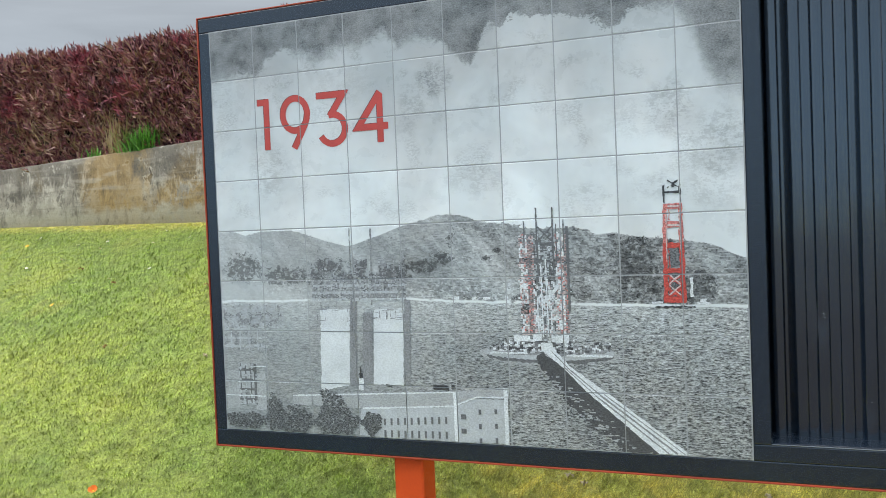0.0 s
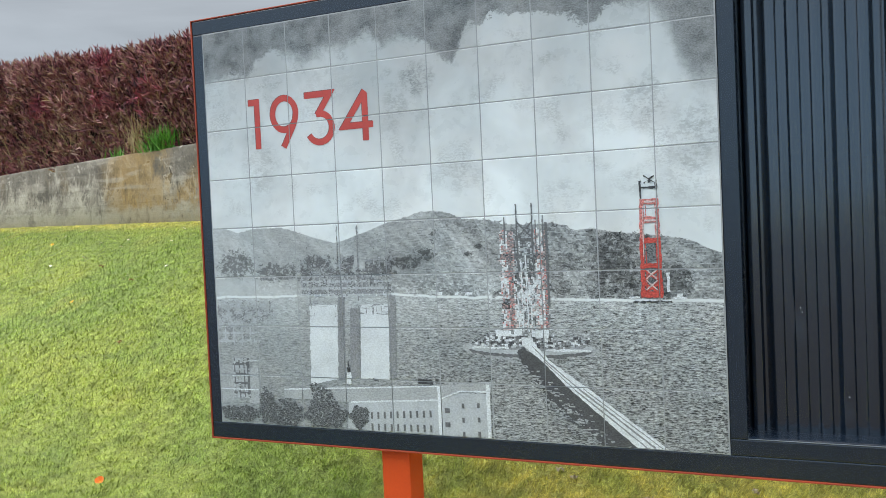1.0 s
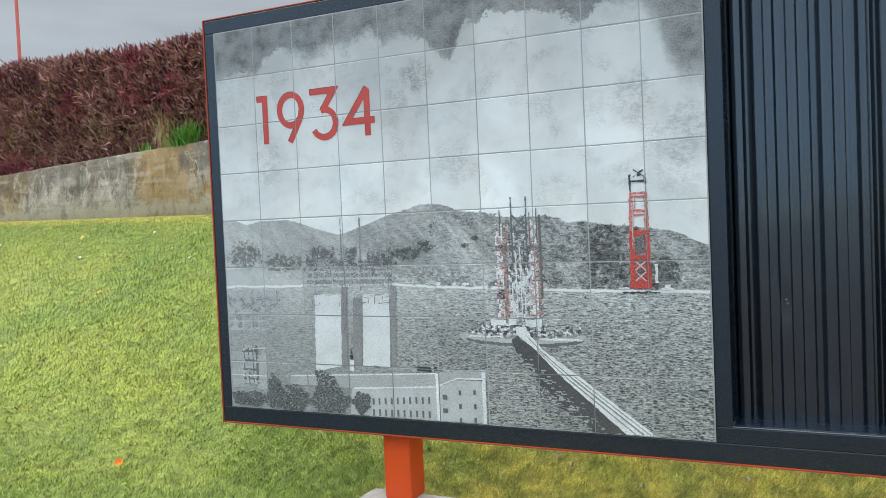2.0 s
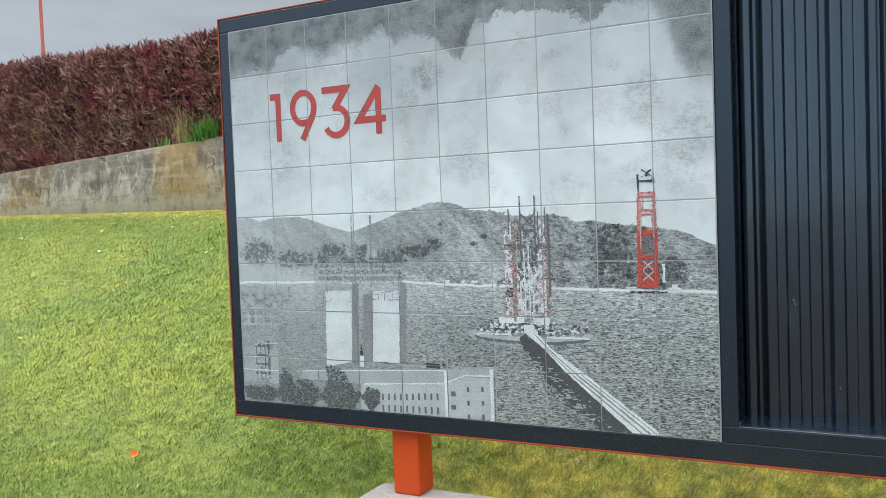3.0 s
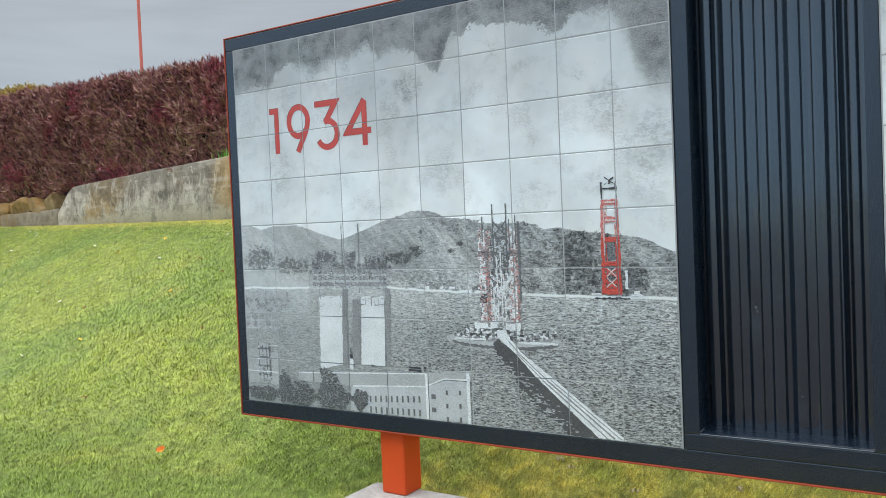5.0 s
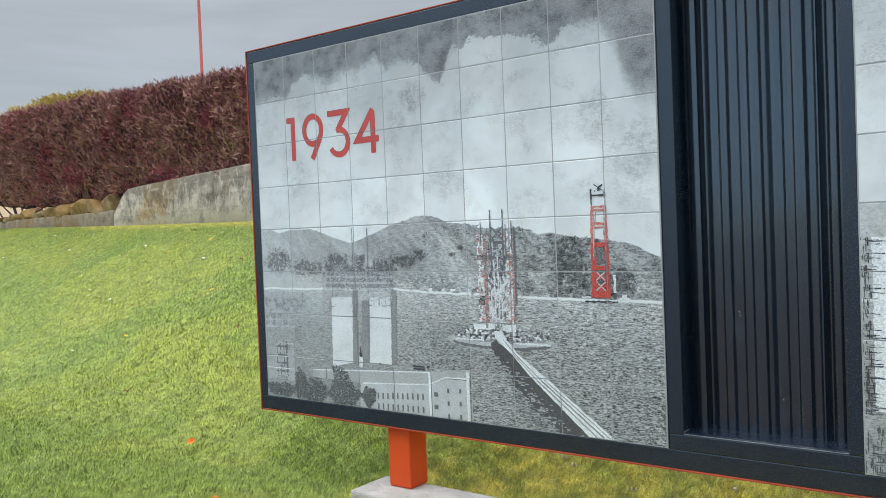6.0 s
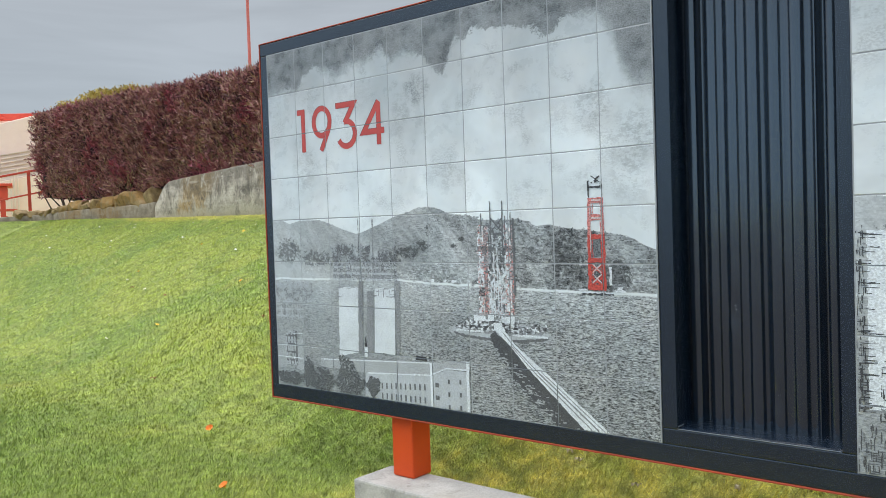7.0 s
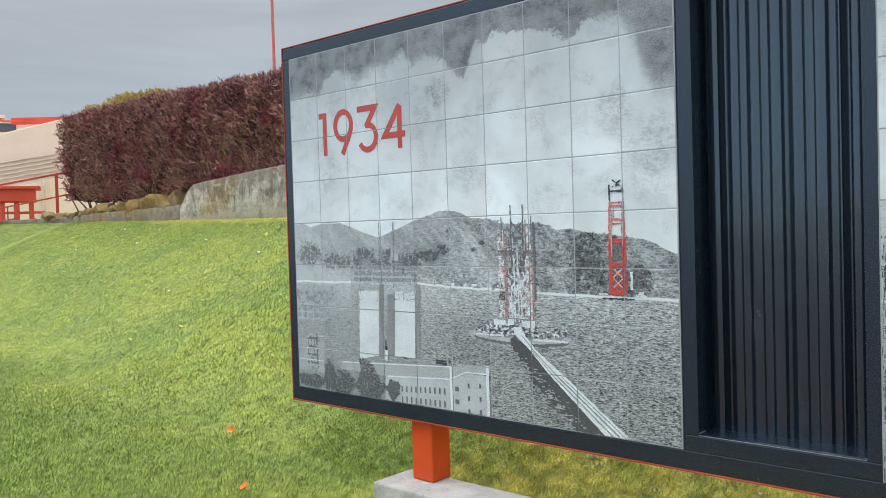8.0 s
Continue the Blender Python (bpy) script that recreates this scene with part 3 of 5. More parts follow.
def rubble(x, z, w, h, d, seed):
    rnd = random.Random(seed)
    bm = bmesh.new()
    for _ in range(26):
        q = Vector([rnd.gauss(0, 1) for _ in range(3)]).normalized()
        q = Vector([math.copysign(abs(a) ** 0.6, a) for a in q]) * rnd.uniform(0.85, 1.05)
        bm.verts.new((q.x * w / 2, q.y * d / 2, q.z * h / 2))
    r = bmesh.ops.convex_hull(bm, input=bm.verts[:])
    bmesh.ops.delete(bm, geom=[g2 for g2 in set(r["geom_interior"] + r["geom_unused"]) if isinstance(g2, bmesh.types.BMVert)], context="VERTS")
    bmesh.ops.bevel(bm, geom=bm.edges[:], offset=0.012, segments=1, affect="EDGES")
    bmesh.ops.rotate(bm, verts=bm.verts, matrix=Matrix.Rotation(rnd.uniform(-0.2, 0.2), 3, "Y"))
    me = bpy.data.meshes.new("rubble_stone")
    bm.to_mesh(me)
    bm.free()
    me.materials.append(STONE)
    ob = new("rubble_stone", me)
    ob.location = (x, wall_y(x) + 0.20, z + h * 0.38)
    tagged(ob, "rough ochre rubble stone under the hedge", "stone", "rubble stones along the kerb")


rs, x = random.Random(11), -11.62
while x > -19.0:
    w = rs.uniform(0.28, 0.80)
    h = float(np.interp(x, [-18, -14, -12], [0.24, 0.34, 0.50])) * rs.uniform(0.8, 1.2)
    rubble(x - w / 2, foot_z(x) + float(np.interp(x, [-19, -17, -14, -12], [0.06, 0.14, 0.20, 0.24])), w * 1.06, h, 0.44, int(-x * 10))
    x -= w


# ---- hedge ----
def hedge_top(x):
    return float(np.interp(x, [-19.5, -18.7, -15.5, -12.5, -9, -6.5, -3.7, 3], [4.68, 4.82, 4.72, 4.60, 4.32, 4.12, 3.98, 3.75]))


def hedge_low(x):
    return float(np.interp(x, [-19.4, -18.6, -17, -14.5, -12, -11, 3], [2.72, 2.50, 2.36, 2.26, 2.36, 2.42, 2.56]))


HEDGE_X0, HEDGE_X1 = -18.9, 2.5


def hedge_face(x):
    """y of the hedge's front."""
    end = max(0.0, (-18.2 - x) / 0.7)
    return wall_y(x) + 0.22 + 0.35 * min(1, end) ** 2 + 0.10 * noise.noise((x * 0.7, 0, 5.0))


hedge = empty("hedge", -8, wall_y(-8) + 0.9, 2.46)
tagged(hedge, "clipped burgundy hedge behind the concrete wall", "hedge")
# added sheet behind the leaves, coloured dark for the shade in their gaps
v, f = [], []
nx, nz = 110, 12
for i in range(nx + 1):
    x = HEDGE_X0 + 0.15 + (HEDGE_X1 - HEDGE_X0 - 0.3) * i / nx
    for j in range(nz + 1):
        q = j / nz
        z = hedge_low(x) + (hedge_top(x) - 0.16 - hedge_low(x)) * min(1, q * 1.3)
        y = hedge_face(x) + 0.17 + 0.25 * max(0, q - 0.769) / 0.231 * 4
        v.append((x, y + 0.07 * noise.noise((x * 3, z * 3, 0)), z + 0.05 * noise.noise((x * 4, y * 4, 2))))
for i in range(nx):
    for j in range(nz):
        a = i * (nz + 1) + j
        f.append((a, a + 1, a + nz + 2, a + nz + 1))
under(mesh_from("inner_shade_sheet", v, f, HEDGE_SHADE, None, "near-black sheet painted as the shade inside the hedge"), hedge)


def leaf_cloud(name, roots, dirs, per, length, width, mat, spread, rnd, gap=0.016, label="", slim=0.35):
    """Shoots with leaves set round them; each leaf is a folded four-cornered blade."""
    n = len(roots) * per
    k = np.tile(np.arange(per), len(roots))
    R, D = np.repeat(roots, per, 0), np.repeat(dirs, per, 0)
    base = R + D * (k * gap)[:, None] + rnd.normal(0, 0.008, (n, 3))
    d = D + rnd.normal(0, spread, (n, 3))
    d /= np.linalg.norm(d, axis=1)[:, None]
    side = np.cross(d, rnd.normal(0, 1, (n, 3)))
    side /= np.linalg.norm(side, axis=1)[:, None] + 1e-9
    lift = np.cross(d, side)
    ln, wd = length * rnd.uniform(0.6, 1.25, n)[:, None], width * rnd.uniform(0.7, 1.3, n)[:, None]
    a, tip = base, base + d * ln - lift * ln * 0.12
    m1, m2 = base + d * ln * slim + side * wd / 2 + lift * wd * 0.25, base + d * ln * slim - side * wd / 2 + lift * wd * 0.25
    verts = np.stack([a, m1, tip, m2], 1).reshape(-1, 3)
    i = np.arange(n)[:, None] * 4
    faces = np.concatenate([np.hstack([i, i + 1, i + 2]), np.hstack([i, i + 2, i + 3])])
    return mesh_from(name, verts, faces, mat, None, label)


rn = np.random.RandomState(5)
roots, dirs = [], []
for _ in range(11500):
    x = rn.uniform(HEDGE_X0, min(HEDGE_X1, 0.5))
    q = rn.uniform(0, 1.0)
    lo, hi = hedge_low(x), hedge_top(x) - 0.06
    z = lo + (hi - lo) * q
    if x < HEDGE_X0 + 0.7 * max(0.0, 0.5 - q):
        continue
    y = hedge_face(x) + 0.16 - abs(rn.normal(0, 0.09)) + 0.10 * noise.noise((x * 2.2, z * 2.2, 7)) + 0.10 * max(0, q - 0.85) / 0.15
    roots.append((x, y, z))
    dirs.append((rn.normal(0, 0.45), -0.55 + rn.normal(0, 0.35), 0.75 + rn.normal(0, 0.4)))
for _ in range(3000):
    x = rn.uniform(HEDGE_X0, min(HEDGE_X1, 0.5))
    y = hedge_face(x) + rn.uniform(0.05, 0.9)
    roots.append((x, y, hedge_top(x) - 0.13 + rn.normal(0, 0.035) + 0.05 * noise.noise((x * 2.5, y * 2.5, 1))))
    dirs.append((rn.normal(0, 0.3), rn.normal(-0.1, 0.3), 1.0))
for _ in range(1300):
    z = rn.uniform(0, 1)
    x = HEDGE_X0 + 0.1 + rn.normal(0, 0.07) + 0.55 * max(0.0, 0.45 - z) ** 1.2
    roots.append((x, hedge_face(-18.3) + rn.uniform(0.2, 1.3), hedge_low(-18.9) + z * (hedge_top(-18.9) - hedge_low(-18.9))))
    dirs.append((-0.7 + rn.normal(0, 0.3), rn.normal(0, 0.4), 0.6))
roots, dirs = np.array(roots), np.array(dirs)
dirs /= np.linalg.norm(dirs, axis=1)[:, None]
fol = leaf_cloud("foliage", roots, dirs, 9, 0.105, 0.021, HEDGE_LEAF, 0.42, rn, 0.015, "narrow burgundy and purple-brown leaves")
under(tagged(fol, kind="stuff"), hedge)

# bare twigs low in the hedge
tv, tf = [], []
for _ in range(520):
    x = rn.uniform(-18.5, -2.5)
    z = hedge_low(x) + abs(rn.normal(0, 0.35))
    p0 = Vector((x, hedge_face(x) + 0.05 + rn.uniform(-0.08, 0.08), z))
    d = Vector((rn.normal(0, 0.5), rn.normal(-0.25, 0.3), 0.8)).normalized()
    L, w = rn.uniform(0.2, 0.5), rn.uniform(0.003, 0.006)
    b = len(tv)
    mid = p0 + d * L * 0.5 + Vector((rn.normal(0, 0.03), rn.normal(0, 0.03), 0))
    for c, r in ((p0, w), (mid, w * 0.8), (p0 + d * L, w * 0.4)):
        for a in range(3):
            tv.append(c + Vector((math.cos(a * 2.094), math.sin(a * 2.094), 0)) * r)
    for s in (0, 3):
        for a in range(3):
            tf.append((b + s + a, b + s + (a + 1) % 3, b + s + 3 + (a + 1) % 3, b + s + 3 + a))
under(tagged(mesh_from("twig_growth", [tuple(q) for q in tv], tf, STRAW, None, "thin pale bare twigs"), kind="stuff"), hedge)

# bare trunks that carry the raised far end of the hedge
for k in range(15):
    x = -18.9 + 0.30 * k + rn.uniform(-0.08, 0.08)
    y0 = hedge_face(x) + rn.uniform(0.22, 0.5)
    bm = bmesh.new()
    r = bmesh.ops.create_cone(bm, cap_ends=True, segments=7, radius1=0.024, radius2=0.012, depth=1.2)
    bmesh.ops.rotate(bm, verts=bm.verts, matrix=Euler((rn.normal(0, 0.15), rn.normal(-0.5, 0.35), 0)).to_matrix())
    bmesh.ops.translate(bm, verts=bm.verts, vec=(x, y0, 2.45))
    under(part("stem", bm, TWIG), hedge)

# yellow-green shrub that shows over the hedge's far end
shrub = empty("yellow_green_shrub", -16.5, wall_y(-16.5) + 1.6, 2.0)
tagged(shrub, "yellow-green shrub showing over the burgundy hedge", "shrub")
rr, dd = [], []
for _ in range(1700):
    x = rn.uniform(-19.1, -14.2)
    y = hedge_face(x) + 1.05 + rn.uniform(-0.35, 0.8)
    rr.append((x, y, hedge_top(x) + 0.30 + 0.08 * math.sin((x + 14.2) / -4.3 * math.pi) - abs(rn.normal(0, 0.12)) + 0.05 * noise.noise((x * 2, y * 2, 9))))
    dd.append((rn.normal(0, 0.5), rn.normal(-0.3, 0.5), 0.8))
rr, dd = np.array(rr), np.array(dd)
dd /= np.linalg.norm(dd, axis=1)[:, None]
under(tagged(leaf_cloud("foliage", rr, dd, 8, 0.06, 0.025, SHRUB_LEAF, 0.6, rn, 0.014), kind="stuff"), shrub)
bm = bmesh.new()
for i in range(5):
    x = -18 + i * 0.85
    r = bmesh.ops.create_cone(bm, cap_ends=True, segments=7, radius1=0.05, radius2=0.015, depth=2.9)
    bmesh.ops.translate(bm, verts=r["verts"], vec=(x, hedge_face(x) + 1.4, 2.0 + 1.42))
under(part("stems", bm, TWIG), shrub)


def tuft(name, x, n, length, width, mat, label, cat, lean=0.5):
    """A clump of arching blades on top of the retaining wall."""
    r2 = np.random.RandomState(int(abs(x) * 100))
    vs, fs = [], []
    y, z = wall_y(x) + 0.08, wall_top(x) - 0.02
    for _ in range(n):
        a, L = r2.uniform(0, 6.283), length * r2.uniform(0.6, 1.15)
        out = Vector((math.cos(a), math.sin(a) * 0.7 - 0.2, 0)) * r2.uniform(0.1, 1.0) * lean
        s = Vector((-math.sin(a), math.cos(a), 0)) * width / 2
        root = Vector((x + r2.normal(0, 0.09), y + r2.normal(0, 0.04), z))
        b = len(vs)
        for q in (0.0, 0.5, 0.85, 1.0):
            c = root + out * L * q * (0.5 + q * 0.7) + Vector((0, 0, L * (q - 0.30 * q * q * lean * 2 * out.length)))
            vs += [c - s * (1 - q * 0.9), c + s * (1 - q * 0.9)]
        fs += [(b + i, b + i + 1, b + i + 3, b + i + 2) for i in (0, 2, 4)]
    root = empty(name, x, y, z)
    tagged(root, label, cat)
    under(tagged(mesh_from("leaf_clump", [tuple(q) for q in vs], fs, mat), kind="stuff"), root)


tuft("grass_tuft", -4.56, 200, 0.36, 0.022, TUFT_LEAF, "bright green leafy tuft growing on the concrete wall", "plant", 0.9)
tuft("grass_tuft", -4.78, 80, 0.22, 0.020, TUFT_LEAF, "bright green leafy tuft growing on the concrete wall", "plant", 0.9)
tuft("wall_weed", -5.55, 30, 0.16, 0.022, TUFT_LEAF, "small green weed rooted on the wall top", "weed", 0.7)
tuft("dry_weed", -5.12, 60, 0.60, 0.017, STRAW, "dry straw-coloured weed rooted on the wall top", "weed", 0.6)

# ---- distant pole ----
bm = bmesh.new()
bmesh.ops.create_cone(bm, cap_ends=True, segments=16, radius1=0.28, radius2=0.17, depth=62)
pole = part("tall_pole", bm, POLE_RED)
pole.location = (-96.6, 73.9, 31 + ground_z(-96.6, -60) - 0.2)
tagged(pole, "tall slender faded red metal pole far away", "pole")


# ---- distant visitor building, steps, planter and ramp railing ----
FAR = Matrix.Translation((-30.6, 12.1, 1.9)) @ Matrix.Rotation(math.atan2(-0.919, -0.394), 4, "Z")   # x runs along the facade, +y away from the viewer is negative


def far_part(name, lo, hi, mat, parent, shear=0.0, bevel=0.02):
    """A block in the building's own axes (x along the front, y back); shear tilts it along x."""
    bm = box_bm(lo, hi, bevel)
    for v in bm.verts:
        v.co.z -= shear * v.co.x
        v.co.y = -v.co.y
    bmesh.ops.transform(bm, verts=bm.verts, matrix=FAR)
    bmesh.ops.recalc_face_normals(bm, faces=bm.faces)
    return under(part(name, bm, mat), parent)


building = empty("visitor_building", -31, 11, 1.9)
tagged(building, "low beige stucco building with an orange roof edge", "building")
far_part("wall", (-4, 0, -0.3), (7, 5, 4.54), BEIGE, building, 0.29, 0.05)
far_part("upper_wall", (0.3, 5.2, 2.5), (9, 11, 5.10), BEIGE, building)
roof = far_part("roof", (-1.0, 5.0, 5.02), (1.95, 11.4, 5.33), RED_RAIL, building, 0.05)
far_part("roof_deck", (2.2, 5.1, 5.20), (9, 11.3, 5.36), BOARD, building)
window = far_part("window", (1.75, 5.12, 4.58), (2.50, 5.19, 4.97), GLASS_DARK, building, 0, 0.005)
far_part("gutter", (1.0, 4.93, 5.03), (9, 4.99, 5.10), RED_RAIL, building)

bench = empty("stepped_benches", -29, 11.5, 1.9)
tagged(bench, "stepped rows of pale boards before the beige wall", "bleachers")
for k in range(7):
    z = 3.14 - 0.19 * k
    far_part("board", (-3, -0.29 - 0.32 * k, z - 0.045), (6.5, -0.20 - 0.32 * k, z), BOARD, bench, 0.19, 0.008)
    far_part("riser", (-3, -0.24 - 0.32 * k, z - 0.20), (6.5, -0.20 - 0.32 * k, z - 0.03), BOARD, bench, 0.19, 0.004)
far_part("front_wall", (-3, -2.45, -0.2), (6.5, -2.35, 1.93), BEIGE, bench, 0.19)
for k in range(3):
    far_part("pipe", (0.55 + 0.12 * k, -2.62, 0.2), (0.60 + 0.12 * k, -2.56, 2.2 - 0.2 * k), BOARD, bench, 0, 0.01)

planter = empty("red_planter", -24, 8, 1.9)
tagged(planter, "large red painted planter box on short legs", "planter")
far_part("body", (0.86, -8.2, 0.80), (3.4, -7.0, 1.20), RED_RAIL, planter, 0, 0.02)
far_part("rim", (0.71, -8.3, 1.20), (3.5, -6.9, 1.29), RED_RAIL, planter, 0, 0.015)
for k in range(6):
    far_part("leg", (0.93 + 0.42 * k, -8.1, -0.05), (1.08 + 0.42 * k, -7.9, 0.80), RED_RAIL, planter, 0, 0.01)
far_part("shelf", (0.6, -8.0, 0.42), (3.2, -7.2, 0.48), RED_RAIL, planter, 0, 0.01)

rail = empty("ramp_railing", -20, 6.5, 1.9)
tagged(rail, "red painted steel railing sloping beside a ramp", "railing")
far_part("top_rail", (-0.8, -12.03, 1.43), (4.5, -11.97, 1.485), RED_RAIL, rail, 0.21, 0.012)
far_part("lower_rail", (-0.8, -12.02, 0.79), (4.5, -11.98, 0.835), RED_RAIL, rail, 0.21, 0.01)
for k, px in enumerate((0.22, 2.2, 4.1)):
    far_part("post", (px, -12.04, -0.05 + 0.21 * px), (px + 0.085, -11.96, 1.46), RED_RAIL, rail, 0.21, 0.01)
for k in range(9):
    px = 0.66 + k * 0.17
    far_part("picket", (px, -12.015, 0.06 + 0.21 * px), (px + 0.035, -11.985, 0.34 if k < 4 else 0.80), RED_RAIL, rail, 0.21, 0.004)
far_part("picket_rail", (1.30, -12.02, 0.42), (3.0, -11.98, 0.46), RED_RAIL, rail, 0.21, 0.006)

# ---- concrete plinth under the sign ----
bm = box_bm((0.775, -0.135, -0.45), (5.15, 0.172, 0.055), 0.012)
plinth = part("concrete_plinth", bm, BASE_CONC)
tagged(plinth, "long low grey concrete plinth set in the lawn", "plinth")

# ---- the sign: two tiled photographs in a navy frame with orange edges, on orange posts ----
sign = empty("mural_sign", 2.9, 0.1, 0.055)
tagged(sign, "navy steel sign with a tiled photographic mural on orange posts", "sign")
P2, RIGHT, TOP = 3.308, 3.308 + 10 * T, ZB + 8 * T
FRONT = -0.006            # plane of the tile faces


def sign_part(name, lo, hi, mat, bevel=0.004, label="", parent=None):
    return under(part(name, box_bm(lo, hi, bevel), mat, None, label), parent or sign)


def post(px):
    sign_part("post", (px, 0.035, 0.056), (px + 0.152, 0.187, 0.40), ORANGE, 0.012, "square orange steel post")


post(0.917)
post(4.78)
casing = [("casing_side", (-0.078, -0.003, 0.390), (-0.0695, 0.215, TOP + 0.0835)), ("casing_side", (RIGHT + 0.0695, -0.003, 0.390), (RIGHT + 0.078, 0.215, TOP + 0.0835)),
          ("casing_bottom", (-0.0693, -0.003, 0.390), (RIGHT + 0.0693, 0.215, 0.3985)), ("casing_top", (-0.0693, -0.003, TOP + 0.076), (RIGHT + 0.0693, 0.215, TOP + 0.0835))]
for n, lo, hi in casing:
    sign_part(n, lo, hi, CASING, 0.003, "orange steel edge")
sign_part("back_sheet", (-0.059, 0.19, 0.409), (RIGHT + 0.059, 0.20, TOP + 0.0665), NAVY, 0.001)
bars = [("frame_top", (-0.069, 0.0, TOP + 0.002), (RIGHT + 0.069, 0.030, TOP + 0.0755)), ("frame_bottom", (-0.069, 0.0, 0.399), (RIGHT + 0.069, 0.030, ZB - 0.003)),
        ("frame_stile", (-0.069, 0.0, ZB - 0.0028), (-0.003, 0.030, TOP + 0.0018)), ("frame_stile", (10 * T + 0.004, 0.0, ZB + 0.0648), (2.611, 0.030, TOP + 0.0018)),
        ("frame_stile", (3.253, 0.0, ZB + 0.0648), (P2 - 0.004, 0.030, TOP + 0.0018)), ("frame_stile", (RIGHT + 0.003, 0.0, ZB - 0.0028), (RIGHT + 0.069, 0.030, TOP + 0.0018)),
        ("frame_rail", (10 * T + 0.004, 0.0, ZB - 0.0028), (P2 - 0.004, 0.030, ZB + 0.0645))]
for n, lo, hi in bars:
    sign_part(n, lo, hi, NAVY, 0.005)
for x0 in (0.0, P2):
    sign_part("tile_backing", (x0 - 0.0004, -0.0051, ZB - 0.0004), (x0 + 10 * T + 0.0004, 0.012, TOP + 0.0015), JOINT, 0.0)
    edge = sign_part("edge_strip", (x0 - 0.0028, FRONT + 0.001, ZB - 0.0026), (x0 - 0.0005, 0.0005, TOP + 0.0012), JOINT, 0.0, "thin pale metal edge")
    sign_part("edge_strip", (x0 + 10 * T + 0.0005, FRONT + 0.001, ZB - 0.0026), (x0 + 10 * T + 0.0030, 0.0005, TOP + 0.0012), JOINT, 0.0, "thin pale metal edge")

# corrugated bay between the two pictures: left jamb, sill, sheet
sign_part("bay_jamb", (3.2535, 0.0302, ZB + 0.060), (3.2590, 0.185, TOP), NAVY, 0.0)
bm = bmesh.new()
sv = [bm.verts.new(c) for c in ((2.611, 0.002, ZB + 0.0646), (3.2533, 0.002, ZB + 0.0646), (3.2533, 0.014, ZB + 0.069), (2.611, 0.014, ZB + 0.069),
                                (3.2533, 0.185, ZB + 0.073), (2.611, 0.185, ZB + 0.073))]
bm.faces.new((sv[0], sv[1], sv[2], sv[3]))
bm.faces.new((sv[3], sv[2], sv[4], sv[5]))
bmesh.ops.recalc_face_normals(bm, faces=bm.faces)
bmesh.ops.solidify(bm, geom=bm.faces, thickness=-0.004)
under(part("bay_sill", bm, NAVY, None, "narrow navy ledge under the corrugated sheet"), sign)
sign_part("sill_edge", (2.6115, -0.0015, ZB + 0.0655), (3.2528, 0.0020, ZB + 0.0690), WORN, 0.001, "worn pale edge of the ledge")
sign_part("bay_corner", (2.6112, 0.002, ZB + 0.0735), (2.6150, 0.060, ZB + 0.0775), WORN, 0.001)
sign_part("bay_jamb", (2.6055, 0.0302, ZB + 0.060), (2.6108, 0.185, TOP), NAVY, 0.0)
CREST = 0.122            # depth of the sheet's ridges behind the frame's face
FOLD, HALF = 2.630, 0.0427


def groove(k):
    """Depth of the k-th groove: the first and the one by the far seam are folded deeper."""
    return 0.060 if k == 0 else 0.026 if k == 3 else 0.014


prof = [(2.6112, CREST + 0.045), (FOLD - 0.002, CREST + 0.045)]
for k in range(6):
    a, c, e = FOLD + 2 * HALF * k, FOLD + 2 * HALF * k + HALF, FOLD + 2 * HALF * (k + 1)
    d = CREST + groove(k)
    prof += [(a, CREST + 0.003), (a + 0.003, CREST), ((a + c) / 2, CREST - 0.0012), (c - 0.003, CREST), (c, CREST + 0.003)]
    if k < 5:
        prof += [(c + 0.003, d - 0.002), (c + 0.006, d), (e - 0.012, d - (0.0 if k == 0 else 0.004)), (e - 0.003, CREST + 0.006)]
prof += [(3.104, CREST + 0.018), (3.140, CREST + 0.018), (3.144, CREST), (3.152, CREST), (3.158, CREST + 0.055), (3.180, CREST + 0.055), (3.186, CREST), (3.223, CREST),
         (3.225, CREST + 0.004), (3.227, CREST), (3.2532, CREST)]
zs = np.linspace(ZB + 0.066, TOP, 41)
cv, cf = [], []
for z in zs:
    for px, py in prof:
        wob = 0.0016 * noise.noise((px * 6, z * 2.3, 0)) + 0.0012 * noise.noise((px * 30, z * 7, 4))
        dent = 0.012 * math.exp(-(((px - 2.985) / 0.014) ** 2 + ((z - 0.70) / 0.035) ** 2)) + 0.010 * math.exp(-(((px - 2.815) / 0.012) ** 2 + ((z - 1.05) / 0.06) ** 2))
        cv.append((px, py + wob + dent, z))
k = len(prof)
for i in range(len(zs) - 1):
    for j in range(k - 1):
        cf.append((i * k + j, i * k + j + 1, (i + 1) * k + j + 1, (i + 1) * k + j))
under(mesh_from("corrugated_sheet", cv, cf, NAVY_SHEET, None, "dented navy corrugated steel sheet"), sign)
# paint chips where the sheet was knocked
for cx, cz, r in ((2.822, 1.070, 0.0018), (2.828, 1.052, 0.0013), (2.990, 0.712, 0.0013)):
    bm = bmesh.new()
    bmesh.ops.create_circle(bm, cap_ends=True, segments=7, radius=r)
    bmesh.ops.rotate(bm, verts=bm.verts, matrix=Matrix.Rotation(radians(90), 3, "X"))
    bmesh.ops.translate(bm, verts=bm.verts, vec=(cx, CREST - 0.003, cz))
    under(part("paint_chip", bm, WHITE_PETAL), sign)

# ---- what is printed on the tiles, cut along the joints ----
GAP = 0.0024


